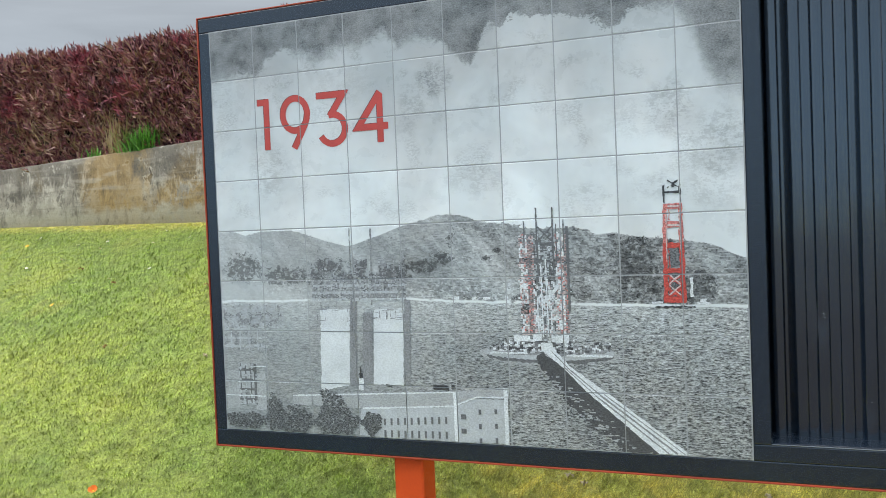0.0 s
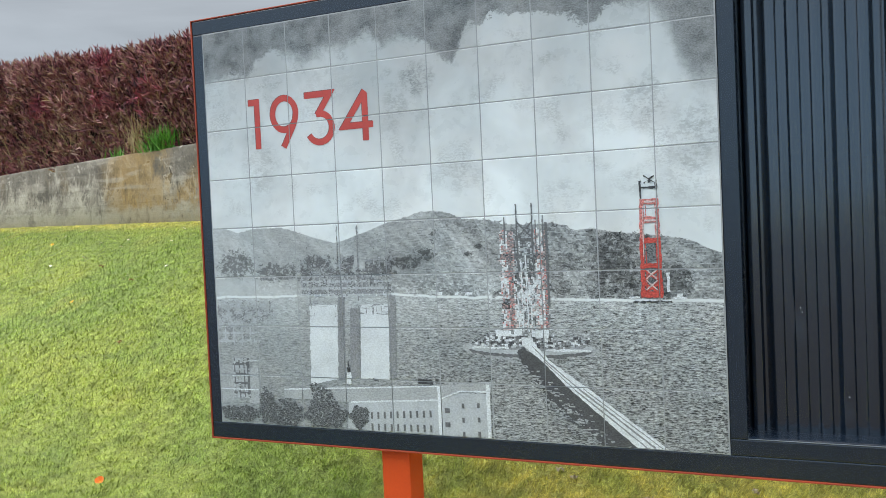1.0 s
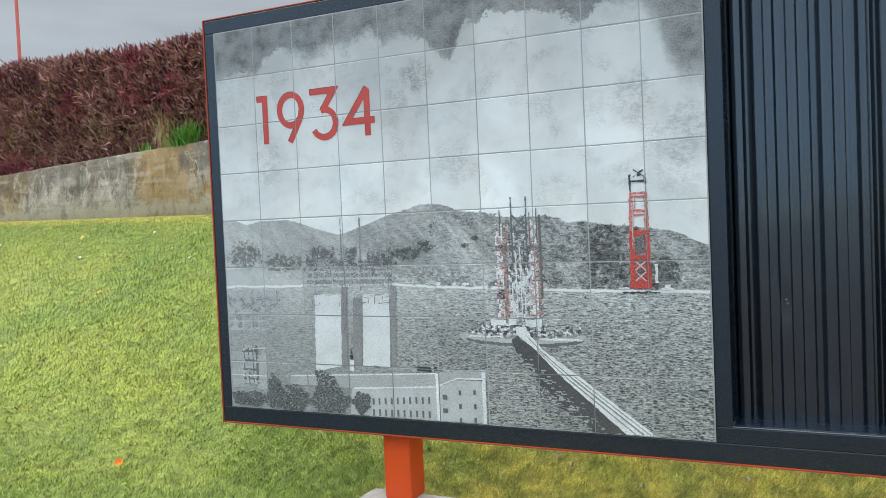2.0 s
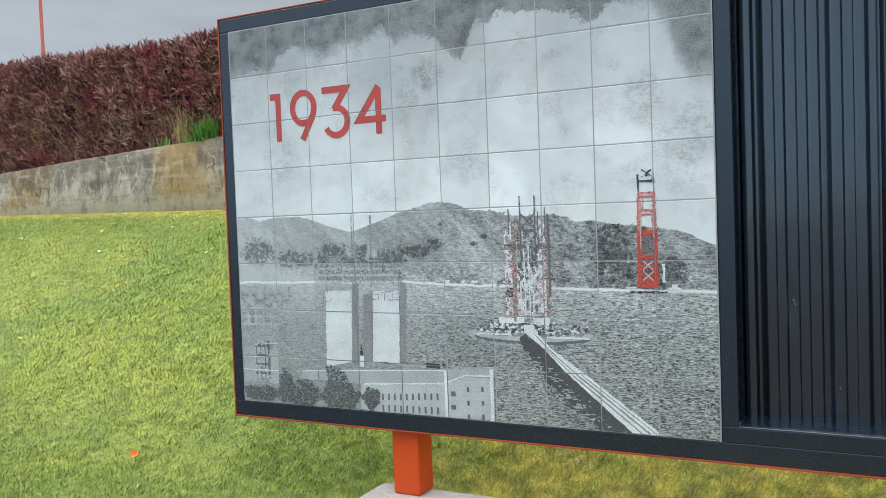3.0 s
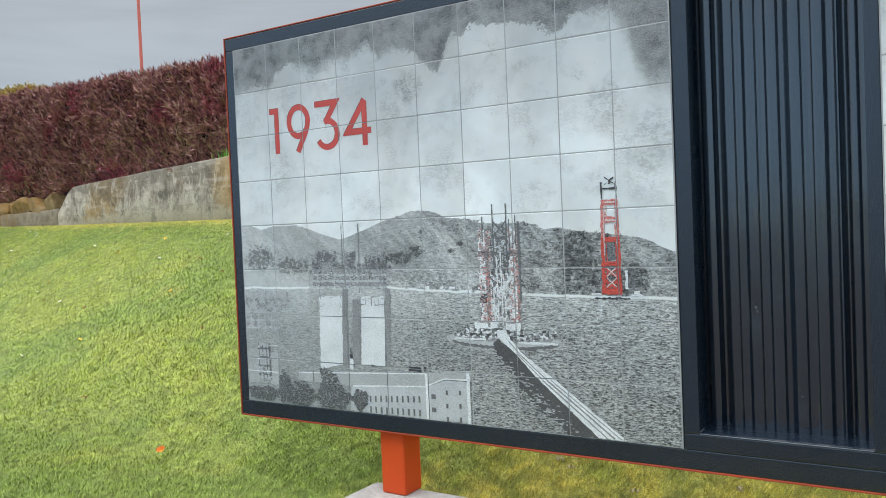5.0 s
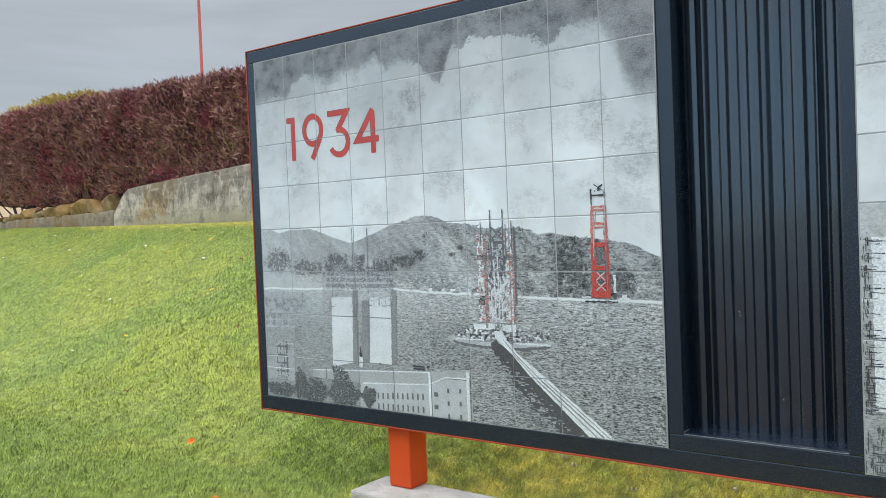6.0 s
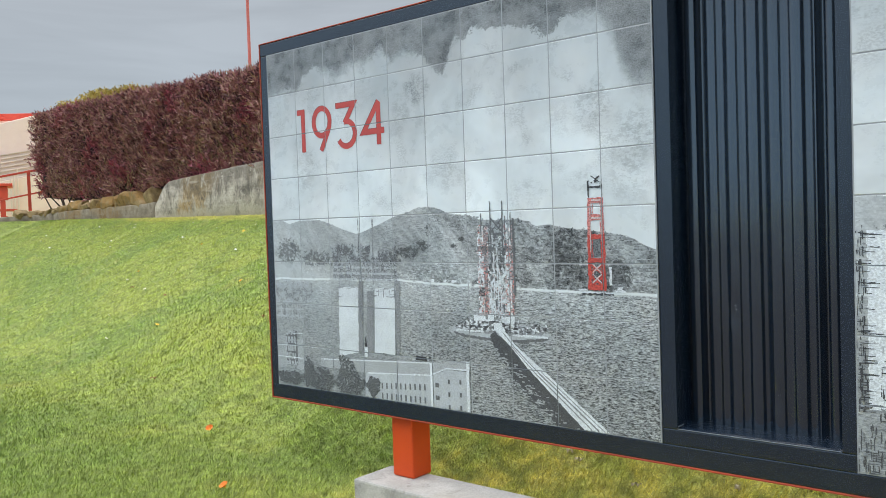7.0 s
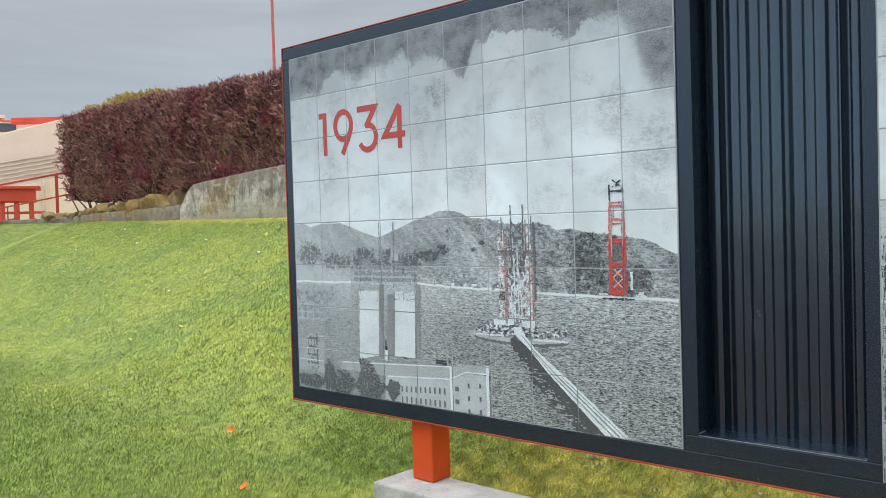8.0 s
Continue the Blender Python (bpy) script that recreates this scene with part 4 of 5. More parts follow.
def cut_to_tiles(bm, x0):
    """Cut the printed shape along the joints and take out what would lie over them."""
    lines = [((x0 + i * T + s * GAP, 0, 0), (1, 0, 0)) for i in range(11) for s in (-1, 1)]
    lines += [((0, 0, ZB + j * T + s * GAP), (0, 0, 1)) for j in range(9) for s in (-1, 1)]
    bmesh.ops.triangulate(bm, faces=bm.faces[:])
    for co, no in lines:
        bmesh.ops.bisect_plane(bm, geom=bm.verts[:] + bm.edges[:] + bm.faces[:], plane_co=co, plane_no=no)
    gone = []
    for fc in bm.faces:
        c = fc.calc_center_median()
        a, b2 = (c.x - x0) / T, (c.z - ZB) / T
        if abs(a - round(a)) * T < GAP or abs(b2 - round(b2)) * T < GAP or not (0 < a < 10 and 0 < b2 < 8):
            gone.append(fc)
    bmesh.ops.delete(bm, geom=gone, context="FACES")


def ragged(poly, amp):
    """The same outline with the broken edge of a coarse enlargement."""
    if not amp:
        return poly
    out = []
    for (a, b2), (c, d) in zip(poly, poly[1:] + poly[:1]):
        n = max(1, int(math.hypot(c - a, d - b2) / 0.045))
        for i in range(n):
            q = i / n
            out.append((a + (c - a) * q + edge_rnd.uniform(-amp, amp), b2 + (d - b2) * q + edge_rnd.uniform(-amp, amp)))
    return out


edge_rnd = random.Random(31)


def printed(name, polys, mat, layer=1, label="", x0=0.0, one_each=False, stuff=False, rough_edge=0.011):
    """Flat ink shapes given in tiles across and up."""
    if one_each:
        for i, poly in enumerate(polys):
            printed(name, [poly], mat, layer + 0.12 * i, label, x0, rough_edge=rough_edge)
        return
    bm = bmesh.new()
    for k, poly in enumerate(ragged(q, rough_edge) for q in polys):
        vs = [bm.verts.new((x0 + a * T, FRONT - 0.0007 - 0.0005 * layer - 0.0000012 * k, ZB + b2 * T)) for a, b2 in poly]
        fc = bm.faces.new(vs)
        fc.normal_update()
        if fc.normal.y > 0:
            fc.normal_flip()
    cut_to_tiles(bm, x0)
    return under(tagged(part(name, bm, mat, None, label), kind="stuff" if stuff else ""), sign)


def bar(a, b2, c, d, w):
    """A stroke from (a, b2) to (c, d), w tiles wide."""
    l = math.hypot(c - a, d - b2) or 1
    ox, oy = -(d - b2) / l * w / 2, (c - a) / l * w / 2
    return [(a + ox, b2 + oy), (c + ox, d + oy), (c - ox, d - oy), (a - ox, b2 - oy)]


def rect(a, b2, c, d):
    return [(a, b2), (c, b2), (c, d), (a, d)]


def crown(cx, cy, rx, ry, seed, n=46):
    """A ragged tree outline."""
    rnd = random.Random(seed)
    out = []
    for i in range(n):
        a = 2 * math.pi * i / n
        r = 1 + 0.22 * noise.noise((math.cos(a) * 2 + seed, math.sin(a) * 2, 1.5)) + rnd.uniform(-0.13, 0.13)
        out.append((cx + rx * r * math.cos(a), max(0.01, cy + ry * r * math.sin(a))))
    return out


def stroke(pts, w, closed=False):
    """Quads along a line of points, w tiles wide, with mitred corners."""
    n = len(pts)
    rim = []
    for k in range(n):
        a, b2, c = Vector(pts[k - 1]), Vector(pts[k]), Vector(pts[(k + 1) % n])
        d1, d2 = (b2 - a).normalized(), (c - b2).normalized()
        if not closed and k == 0:
            d1 = d2
        if not closed and k == n - 1:
            d2 = d1
        n1, n2 = Vector((-d1.y, d1.x)), Vector((-d2.y, d2.x))
        m = (n1 + n2).normalized()
        m *= w / 2 / max(0.35, m.dot(n1))
        rim.append((b2 + m, b2 - m))
    return [[rim[k][0], rim[(k + 1) % n][0], rim[(k + 1) % n][1], rim[k][1]] for k in range(n if closed else n - 1)]


def arc(cx, cy, rx, ry, a0, a1, n=22):
    return [(cx + rx * math.cos(math.radians(a0 + (a1 - a0) * k / n)), cy + ry * math.sin(math.radians(a0 + (a1 - a0) * k / n))) for k in range(n + 1)]


def numeral(ch, lines):
    """One red figure of flat strokes over a thin dark outline that shows along one side."""
    for mat, shift, w, depth, name in ((INK_OUTLINE, 0.012, 0.122, 0.0010, "printed_numeral_outline"), (INK_RED, 0.0, 0.122, 0.0014, "printed_numeral")):
        bm = bmesh.new()
        for k, (pts, closed) in enumerate(lines):
            for quad in stroke(pts, w, closed):
                fc = bm.faces.new([bm.verts.new(((q[0] - shift) * T, FRONT - depth - 0.00003 * k, ZB + (q[1] + 0.8 * shift) * T)) for q in quad])
                fc.normal_update()
                if fc.normal.y > 0:
                    fc.normal_flip()
        cut_to_tiles(bm, 0.0)
        for fc in bm.faces:
            fc.smooth = False
        under(part(name, bm, mat, None, "large red printed figure " + ch if mat is INK_RED else "dark red printed edge"), sign)


numeral("1", [([(1.262, 5.56), (1.262, 6.55)], False), ([(1.060, 6.49), (1.20, 6.49)], False)])
numeral("9", [(arc(1.90, 6.20, 0.27, 0.31, 0, 345, 34)[:-1], True), ([(2.165, 6.13), (2.11, 5.98), (1.86, 5.55)], False)])
numeral("3", [([(2.38, 6.505), (2.95, 6.505), (2.655, 6.10)], False), (arc(2.70, 5.86, 0.27, 0.275, 104, -152, 24), False)])
numeral("4", [([(3.70, 6.42), (3.70, 5.54)], False), ([(3.71, 6.47), (3.24, 5.835), (3.86, 5.835)], False)])

# far tower, half painted red
printed("printed_far_tower", [bar(8.742, 3.46, 8.735, 2.55, 0.070), bar(9.012, 3.46, 9.020, 2.55, 0.070), bar(8.807, 3.46, 8.80, 2.55, 0.016), bar(8.97, 3.46, 8.975, 2.55, 0.016),
        rect(8.72, 3.43, 9.04, 3.52), rect(8.71, 3.02, 9.05, 3.10), rect(8.70, 2.53, 9.06, 2.64)] + [
        bar(8.73 + 0.30 * (i % 2), 3.02 - 0.22 * (i // 2), 9.03 - 0.30 * (i % 2), 2.80 - 0.22 * (i // 2), 0.04) for i in range(4)], INK_TOWER_RED, 3, "red printed bridge tower", one_each=True)
printed("printed_far_tower_frame", [bar(8.755, 4.16, 8.742, 3.47, 0.068), bar(8.995, 4.16, 9.010, 3.47, 0.060), bar(8.82, 4.06, 8.82, 3.88, 0.014), bar(8.96, 3.75, 8.965, 3.54, 0.014),
        rect(8.75, 4.07, 9.03, 4.16), rect(8.74, 3.76, 9.03, 3.87)], INK_FADED_RED, 3, "pale red printed upper frame of the tower", one_each=True)
printed("printed_far_tower_brace", [bar(8.79, 2.66, 8.97, 2.82, 0.022), bar(8.97, 2.66, 8.79, 2.82, 0.022), bar(8.79, 2.84, 8.97, 3.0, 0.022), bar(8.97, 2.84, 8.79, 3.0, 0.022),
        bar(8.775, 4.05, 8.765, 3.2, 0.016), bar(8.985, 4.05, 8.995, 3.2, 0.016), rect(8.80, 4.10, 8.98, 4.13), rect(8.79, 3.79, 8.98, 3.82)], INK_ROSE, 4.2, one_each=True, rough_edge=0.006)
printed("printed_far_tower_shade", [rect(8.79, 3.12, 8.99, 3.42), rect(8.79, 2.67, 8.99, 3.01)], INK_TREE, 2, one_each=True)
printed("printed_far_tower_top", [bar(8.745, 4.17, 8.74, 4.46, 0.028), bar(9.01, 4.17, 9.00, 4.47, 0.028), rect(8.76, 4.33, 8.99, 4.36), bar(8.80, 4.42, 8.97, 4.53, 0.016), bar(8.80, 4.54, 8.98, 4.42, 0.016),
        rect(8.87, 4.42, 8.92, 4.50), rect(8.55, 2.45, 9.2, 2.48)], INK_BLACK, 4, one_each=True)
printed("printed_far_spray", [rect(9.22, 2.5, 9.42, 2.54), rect(9.26, 2.54, 9.36, 2.60), rect(8.50, 2.52, 8.68, 2.55), rect(9.12, 2.62, 9.17, 2.95)], INK_WHITE, 3, one_each=True)

# near tower rising out of its pier
def cells(name, u0, u1, v0, v1, pick, layer, label="", x0=0.0, du=1 / 34, dv=1 / 46):
    """A patch of the enlargement in its coarse cells; pick(u, v) names the ink of a cell, runs of one ink become one dash."""
    runs = {}
    b2 = v0
    while b2 < v1:
        a, start, last = u0, u0, None
        while a < u1 + du:
            ink = pick(a + du / 2, b2 + dv / 2) if a < u1 else None
            if ink is not last:
                if last is not None:
                    runs.setdefault(last, []).append(rect(start, b2, a, b2 + dv))
                start, last = a, ink
            a += du
        b2 += dv
    for k, (ink, polys) in enumerate(runs.items()):
        printed(name, polys, ink, layer + 0.06 * k, label, x0, stuff=True, rough_edge=0.0)


rl = random.Random(77)


def tower_ink(a, b2):
    """Tower under construction: pale cells where steel stands against the hill, rose and dark ones in the legs."""
    haze = 1.25 * noise.noise((a * 17, b2 * 9, 2.0)) + rl.uniform(-0.24, 0.24)
    top = 3.72 + 0.16 * noise.noise((a * 11, 0, 6.0))
    wander = 0.05 * noise.noise((0, b2 * 7, 1.0))
    if b2 > top or rl.random() < 0.16:
        return None
    if 6.26 + wander < a < 6.52 or 6.92 < a < 7.12 + wander:   # legs
        if 2.36 < b2 < 2.52 and a < 6.40 or 3.22 < b2 < 3.32:
            return rl.choice((INK_WINDOW, INK_WINDOW, INK_STEEL, INK_BLACK))
        if 6.42 < a < 6.50 or 7.05 < a:
            return rl.choices((INK_STEEL, INK_WINDOW, INK_ROSE, INK_MID), (0.40, 0.26, 0.10, 0.14))[0] if b2 > 3.05 or rl.random() < 0.8 else INK_FADED_RED
        return INK_WHITE if haze > 0.10 else INK_ROSE if haze > -0.15 else rl.choice((INK_WINDOW, INK_PALE, INK_STEEL, INK_FADED_RED))
    if 6.52 <= a <= 6.92:                                      # between the legs: braces, hoists, gaps
        if b2 > 3.0:
            return INK_WINDOW if haze > 0.15 else INK_PALE if haze > -0.1 else INK_WHITE if haze < -0.5 else None
        return INK_WHITE if haze > 0.10 else rl.choice((INK_ROSE, INK_PALE, INK_WINDOW)) if haze > -0.3 else INK_WINDOW if haze < -0.55 else None
    return INK_PALE if haze > 0.5 and b2 < 3.3 else None


cells("printed_near_tower", 6.20, 7.16, 1.98, 3.86, tower_ink, 3.0, "grainy pale and rose printed bridge tower under construction")
printed("printed_near_tower_mast", [bar(6.585, 4.19, 6.59, 2.9, 0.026), bar(6.87, 4.19, 6.87, 2.9, 0.026), bar(6.36, 3.97, 6.36, 3.5, 0.024), bar(7.06, 3.97, 7.06, 3.4, 0.020), bar(7.115, 3.85, 7.125, 2.4, 0.042),
        bar(6.60, 3.86, 6.86, 3.60, 0.024), bar(6.86, 3.86, 6.60, 3.60, 0.024), rect(6.64, 3.53, 6.86, 3.59), bar(6.93, 3.9, 6.93, 3.2, 0.016)], INK_WINDOW, 4, one_each=True, rough_edge=0.005)
printed("printed_near_tower_hoist", [bar(6.64, 3.2, 6.65, 1.95, 0.022), bar(6.73, 3.3, 6.74, 1.95, 0.022), bar(6.70, 2.55, 6.95, 2.85, 0.06), bar(6.56, 2.6, 6.57, 1.95, 0.018)], INK_WHITE, 4.6, one_each=True, rough_edge=0.006)


def ring(cx, cy, rx, ry, a0, a1, n=40):
    return [(cx + rx * math.cos(a0 + (a1 - a0) * i / n), cy + ry * math.sin(a0 + (a1 - a0) * i / n)) for i in range(n + 1)]


printed("printed_pier_surf", [ring(6.71, 1.64, 1.24, 0.19, 0, 2 * math.pi, 40)[:-1]], INK_HAZE, 0.6, rough_edge=0.03)
printed("printed_pier_shadow", [ring(6.71, 1.60, 1.12, 0.12, 0, 2 * math.pi, 40)[:-1]], INK_WINDOW, 1, rough_edge=0.02)
printed("printed_pier", [ring(6.71, 1.675, 1.16, 0.135, 0, 2 * math.pi, 40)[:-1]], INK_PALE, 1.6, "oval printed pier in the water", rough_edge=0.012)
printed("printed_pier_basin", [ring(6.71, 1.72, 1.08, 0.095, 0, 2 * math.pi, 40)[:-1]], INK_MID, 2.0, rough_edge=0.02)
rp = random.Random(61)


def pier_ink(a, b2):
    """Sheds, hoists and stores crowded on the pier's deck."""
    n = 1.2 * noise.noise((a * 14, b2 * 22, 5.0)) + rp.uniform(-0.22, 0.22)
    high = 1.80 + (0.09 if 5.9 < a < 7.2 else 0.05 if a > 7.5 else 0.0) + 0.05 * noise.noise((a * 9, 0, 8.0))
    low = 1.72 - 0.10 * math.sqrt(max(0.0, 1 - ((a - 6.71) / 1.10) ** 2)) + 0.035
    if b2 > high or b2 < low:
        return None
    return INK_BLACK if n > 0.35 else INK_WINDOW if n > 0.05 else INK_WHITE if n < -0.30 else INK_PALE if n < -0.15 else None


cells("printed_pier_clutter", 5.66, 7.78, 1.62, 1.94, pier_ink, 2.6)
printed("printed_hut", [rect(6.12, 1.86, 6.40, 1.97), rect(6.46, 1.87, 6.62, 2.0), rect(6.79, 1.85, 7.09, 1.98), rect(6.60, 1.70, 6.80, 1.84), rect(7.05, 1.61, 7.82, 1.645), rect(5.65, 1.64, 6.35, 1.675)], INK_WHITE, 4, one_each=True)
# trestle road and its shadow on the water
printed("printed_trestle_shadow", [[(6.51, 1.63), (6.62, 1.68), (7.0, 1.40), (7.41, 1.04), (8.02, 0.5), (8.56, 0.02), (7.98, 0.02), (7.55, 0.38), (7.1, 0.74), (6.81, 1.12), (6.57, 1.41)]], INK_DARK, 3, rough_edge=0.026)
rk = random.Random(8)
for name, mat, n, spread, layer in (("printed_shadow_speck", INK_DARK, 190, 0.26, 2.6), ("printed_shadow_glint", INK_HAZE, 120, 0.11, 3.5)):
    specks = []
    for _ in range(n):
        q = rk.random()
        a, b2 = 6.62 + (8.0 - 6.62) * q + rk.gauss(-0.02, spread * (0.3 + 0.7 * q)), 1.30 - 1.24 * q + rk.gauss(0, 0.06)
        specks.append(rect(a, max(0.03, b2), a + rk.uniform(0.02, 0.09), max(0.03, b2) + rk.uniform(0.010, 0.022)))
    printed(name, specks, mat, layer, stuff=True, rough_edge=0.004)
printed("printed_trestle", [[(6.59, 1.78), (6.78, 1.77), (7.10, 1.44), (7.75, 0.98), (9.06, 0.02), (8.54, 0.02), (7.36, 1.02), (6.96, 1.43), (6.66, 1.66)]], INK_WHITE, 4, "white printed trestle road across the water", rough_edge=0.008)
printed("printed_trestle_rail", [bar(6.78, 1.70, 7.06, 1.41, 0.014), bar(7.06, 1.41, 7.60, 0.96, 0.02), bar(7.60, 0.96, 8.84, 0.03, 0.03), bar(7.0, 1.42, 7.52, 0.95, 0.015),
        bar(7.52, 0.95, 8.70, 0.03, 0.024), bar(7.66, 0.98, 8.96, 0.03, 0.016)], INK_MID, 5, one_each=True, rough_edge=0.004)

# pale pylon blocks, columns and scaffolding
printed("printed_pylon", [[(2.22, 0.86), (2.84, 0.98), (2.90, 2.43), (2.26, 2.43)], [(3.34, 1.02), (3.95, 1.00), (4.02, 2.44), (3.41, 2.44)]], INK_PYLON, 2, "pale printed concrete pylon block", one_each=True)
printed("printed_pylon_column", [[(2.85, 0.97), (2.99, 0.97), (3.06, 2.58), (2.91, 2.58)], [(3.10, 1.02), (3.32, 1.02), (3.38, 2.36), (3.17, 2.36)], [(3.97, 1.02), (4.10, 1.05), (4.16, 2.60), (4.03, 2.60)]], INK_MID, 2, one_each=True)
def works(name, u0, u1, v0, v1, n, mat, layer, seed, x0=0.0, label=""):
    """Broken ink of scaffolds, cranes and formwork: short upright and level strokes, thinning out upwards."""
    rnd = random.Random(seed)
    out = []
    for _ in range(n):
        a = u0 + (u1 - u0) * rnd.randint(0, 22) / 22 + rnd.uniform(-0.02, 0.02)
        b2 = v0 + (v1 - v0) * rnd.random() ** 1.4
        if rnd.random() < 0.55:
            out.append(rect(a, b2, a + rnd.choice((0.007, 0.010, 0.016)), b2 + rnd.uniform(0.03, 0.17)))
        else:
            out.append(rect(a, b2, a + rnd.uniform(0.06, 0.26), b2 + rnd.choice((0.007, 0.011))))
    printed(name, out, mat, layer, label, x0, stuff=True, rough_edge=0.006)


rs2 = random.Random(41)


def scaffold_ink(a, b2):
    """Timber falsework above the pylon blocks: dark bays and pale ledges, taller in two places."""
    top = 3.34 + 0.16 * noise.noise((a * 5, 0, 1.0)) - (0.22 if 2.75 < a < 3.05 or 3.32 < a < 3.55 else 0.0)
    n = noise.noise((a * 7, b2 * 5, 4.0)) + rs2.uniform(-0.5, 0.5)
    if b2 > top or abs(a * 6.5 % 1.0 - 0.5) < 0.10 and n < 0.2:
        return None
    if b2 > 3.0:
        return INK_WINDOW if n > 0.05 else INK_MID if n > -0.3 else INK_HAZE if n > -0.5 else None
    if int(b2 * 23) % 3 == 0:
        return INK_PALE if n > -0.35 else INK_MID
    return INK_MID if n > 0.0 else INK_HAZE if n > -0.4 else INK_WINDOW


def ghost_ink(a, b2):
    """Faint works over the water: pale frames on grey, row upon row."""
    n = noise.noise((a * 8, b2 * 8, 9.0)) + rs2.uniform(-0.5, 0.5)
    reach = 1.02 + 0.35 * noise.noise((0, b2 * 4, 2.0)) if b2 < 2.05 else 1.45
    if a > reach or rs2.random() > 0.25 + 2.4 * (reach - a) or rs2.random() > 0.4 + 9 * (2.52 - b2):
        return None
    if b2 > 2.05:
        return INK_PALE if n > 0.22 else INK_HAZE if n > 0.0 else INK_MID if n < -0.35 else None
    if int(b2 * 18) % 3 == 0 or a * 5 % 1.0 < 0.12:
        return INK_PALE if n > -0.30 else None
    return INK_HAZE if n > 0.25 else INK_MID if n < -0.38 else None


def lattice_ink(a, b2):
    n = noise.noise((a * 9, b2 * 9, 3.0)) + rs2.uniform(-0.4, 0.4)
    if abs(a * 9 % 1.0 - 0.5) < 0.14 or int(b2 * 20) % 4 == 0:
        return INK_WINDOW if n > -0.2 else INK_PALE
    return INK_PALE if n > 0.1 else INK_HAZE if n > -0.3 else None


cells("printed_scaffold", 2.10, 4.08, 2.60, 3.5, scaffold_ink, 2.0, "grey printed scaffold with masts")
printed("printed_mast", [bar(3.40, 3.95, 3.37, 2.5, 0.03), bar(2.95, 3.98, 2.94, 1.0, 0.010), bar(3.02, 3.4, 3.0, 1.0, 0.02)], INK_MID, 2, one_each=True)
cells("printed_faint_scaffold", 0.04, 1.50, 1.60, 2.52, ghost_ink, 1.0, "faint printed scaffold over the water")
works("printed_pylon_works", 2.2, 4.0, 2.2, 2.5, 50, INK_MID, 3, 45)
printed("printed_pale_block", [rect(0.04, 0.42, 0.34, 1.2), rect(0.72, 0.42, 0.96, 1.15)], INK_HAZE, 1, one_each=True)
cells("printed_block_lattice", 0.34, 0.74, 0.52, 1.34, lattice_ink, 2.0)
printed("printed_shore_house", [rect(5.02 + q, 2.60, 5.02 + q + w, 2.60 + h) for q, w, h in ((0, 0.10, 0.06), (0.35, 0.06, 0.05), (0.55, 0.14, 0.05), (0.95, 0.07, 0.06), (1.2, 0.06, 0.04))], INK_WHITE, 1, one_each=True)

# long flat-roofed building along the bottom edge, lighthouse post, trees
printed("printed_building_roof", [[(1.55, 0.56), (1.58, 0.74), (3.2, 0.84), (4.95, 0.93), (5.98, 1.04), (5.98, 0.85), (5.37, 0.85), (4.95, 0.66), (3.15, 0.55)]], INK_HAZE, 3)
printed("printed_building", [[(3.0, 0.02), (3.05, 0.54), (4.95, 0.65), (4.95, 0.02)], [(4.96, 0.02), (4.96, 0.66), (5.37, 0.82), (5.96, 0.82), (5.96, 0.02)]], INK_PALE, 3, "pale printed building with rows of windows", one_each=True)
printed("printed_building_edge", [bar(4.96, 0.92, 4.96, 0.02, 0.06), bar(5.92, 1.02, 5.92, 0.02, 0.07), bar(1.58, 0.74, 4.95, 0.92, 0.028), bar(3.1, 0.55, 4.95, 0.665, 0.03), bar(4.96, 0.68, 5.37, 0.84, 0.03),
        bar(5.37, 0.84, 5.95, 0.86, 0.03), bar(0.02, 0.70, 0.95, 0.70, 0.02), bar(0.02, 0.98, 1.95, 1.0, 0.014), bar(0.62, 1.28, 1.0, 1.30, 0.018)], INK_WHITE, 4, one_each=True, rough_edge=0.005)
wins = []
for i in range(10):
    a = 3.52 + 0.137 * i
    for b2 in (0.31 + 0.010 * i, 0.09 + 0.004 * i):
        wins.append(rect(a, b2 - 0.065, a + 0.042, b2 + 0.065))
for a, b0 in ((5.09, 0.48), (5.14, 0.48), (5.43, 0.58), (5.73, 0.60)):
    for j in range(3):
        wins.append(rect(a - 0.025, b0 - 0.26 * j - 0.045, a + 0.025, b0 - 0.26 * j + 0.045))
printed("printed_window", [w2 for w2 in wins if w2[0][1] > 0.01], INK_WINDOW, 5, rough_edge=0.0, one_each=True)
printed("printed_roof_clutter", [rect(4.55, 0.95, 4.85, 1.04), rect(3.6, 0.98, 3.72, 1.02), rect(4.9, 0.98, 4.96, 1.06)], INK_BLACK, 4, one_each=True)
printed("printed_lighthouse", [rect(3.03, 0.90, 3.13, 1.12)], INK_WHITE, 6, "small white printed lighthouse")
printed("printed_lighthouse_lamp", [rect(3.045, 1.12, 3.115, 1.23), bar(3.08, 1.23, 3.08, 1.34, 0.02)], INK_BLACK, 6)
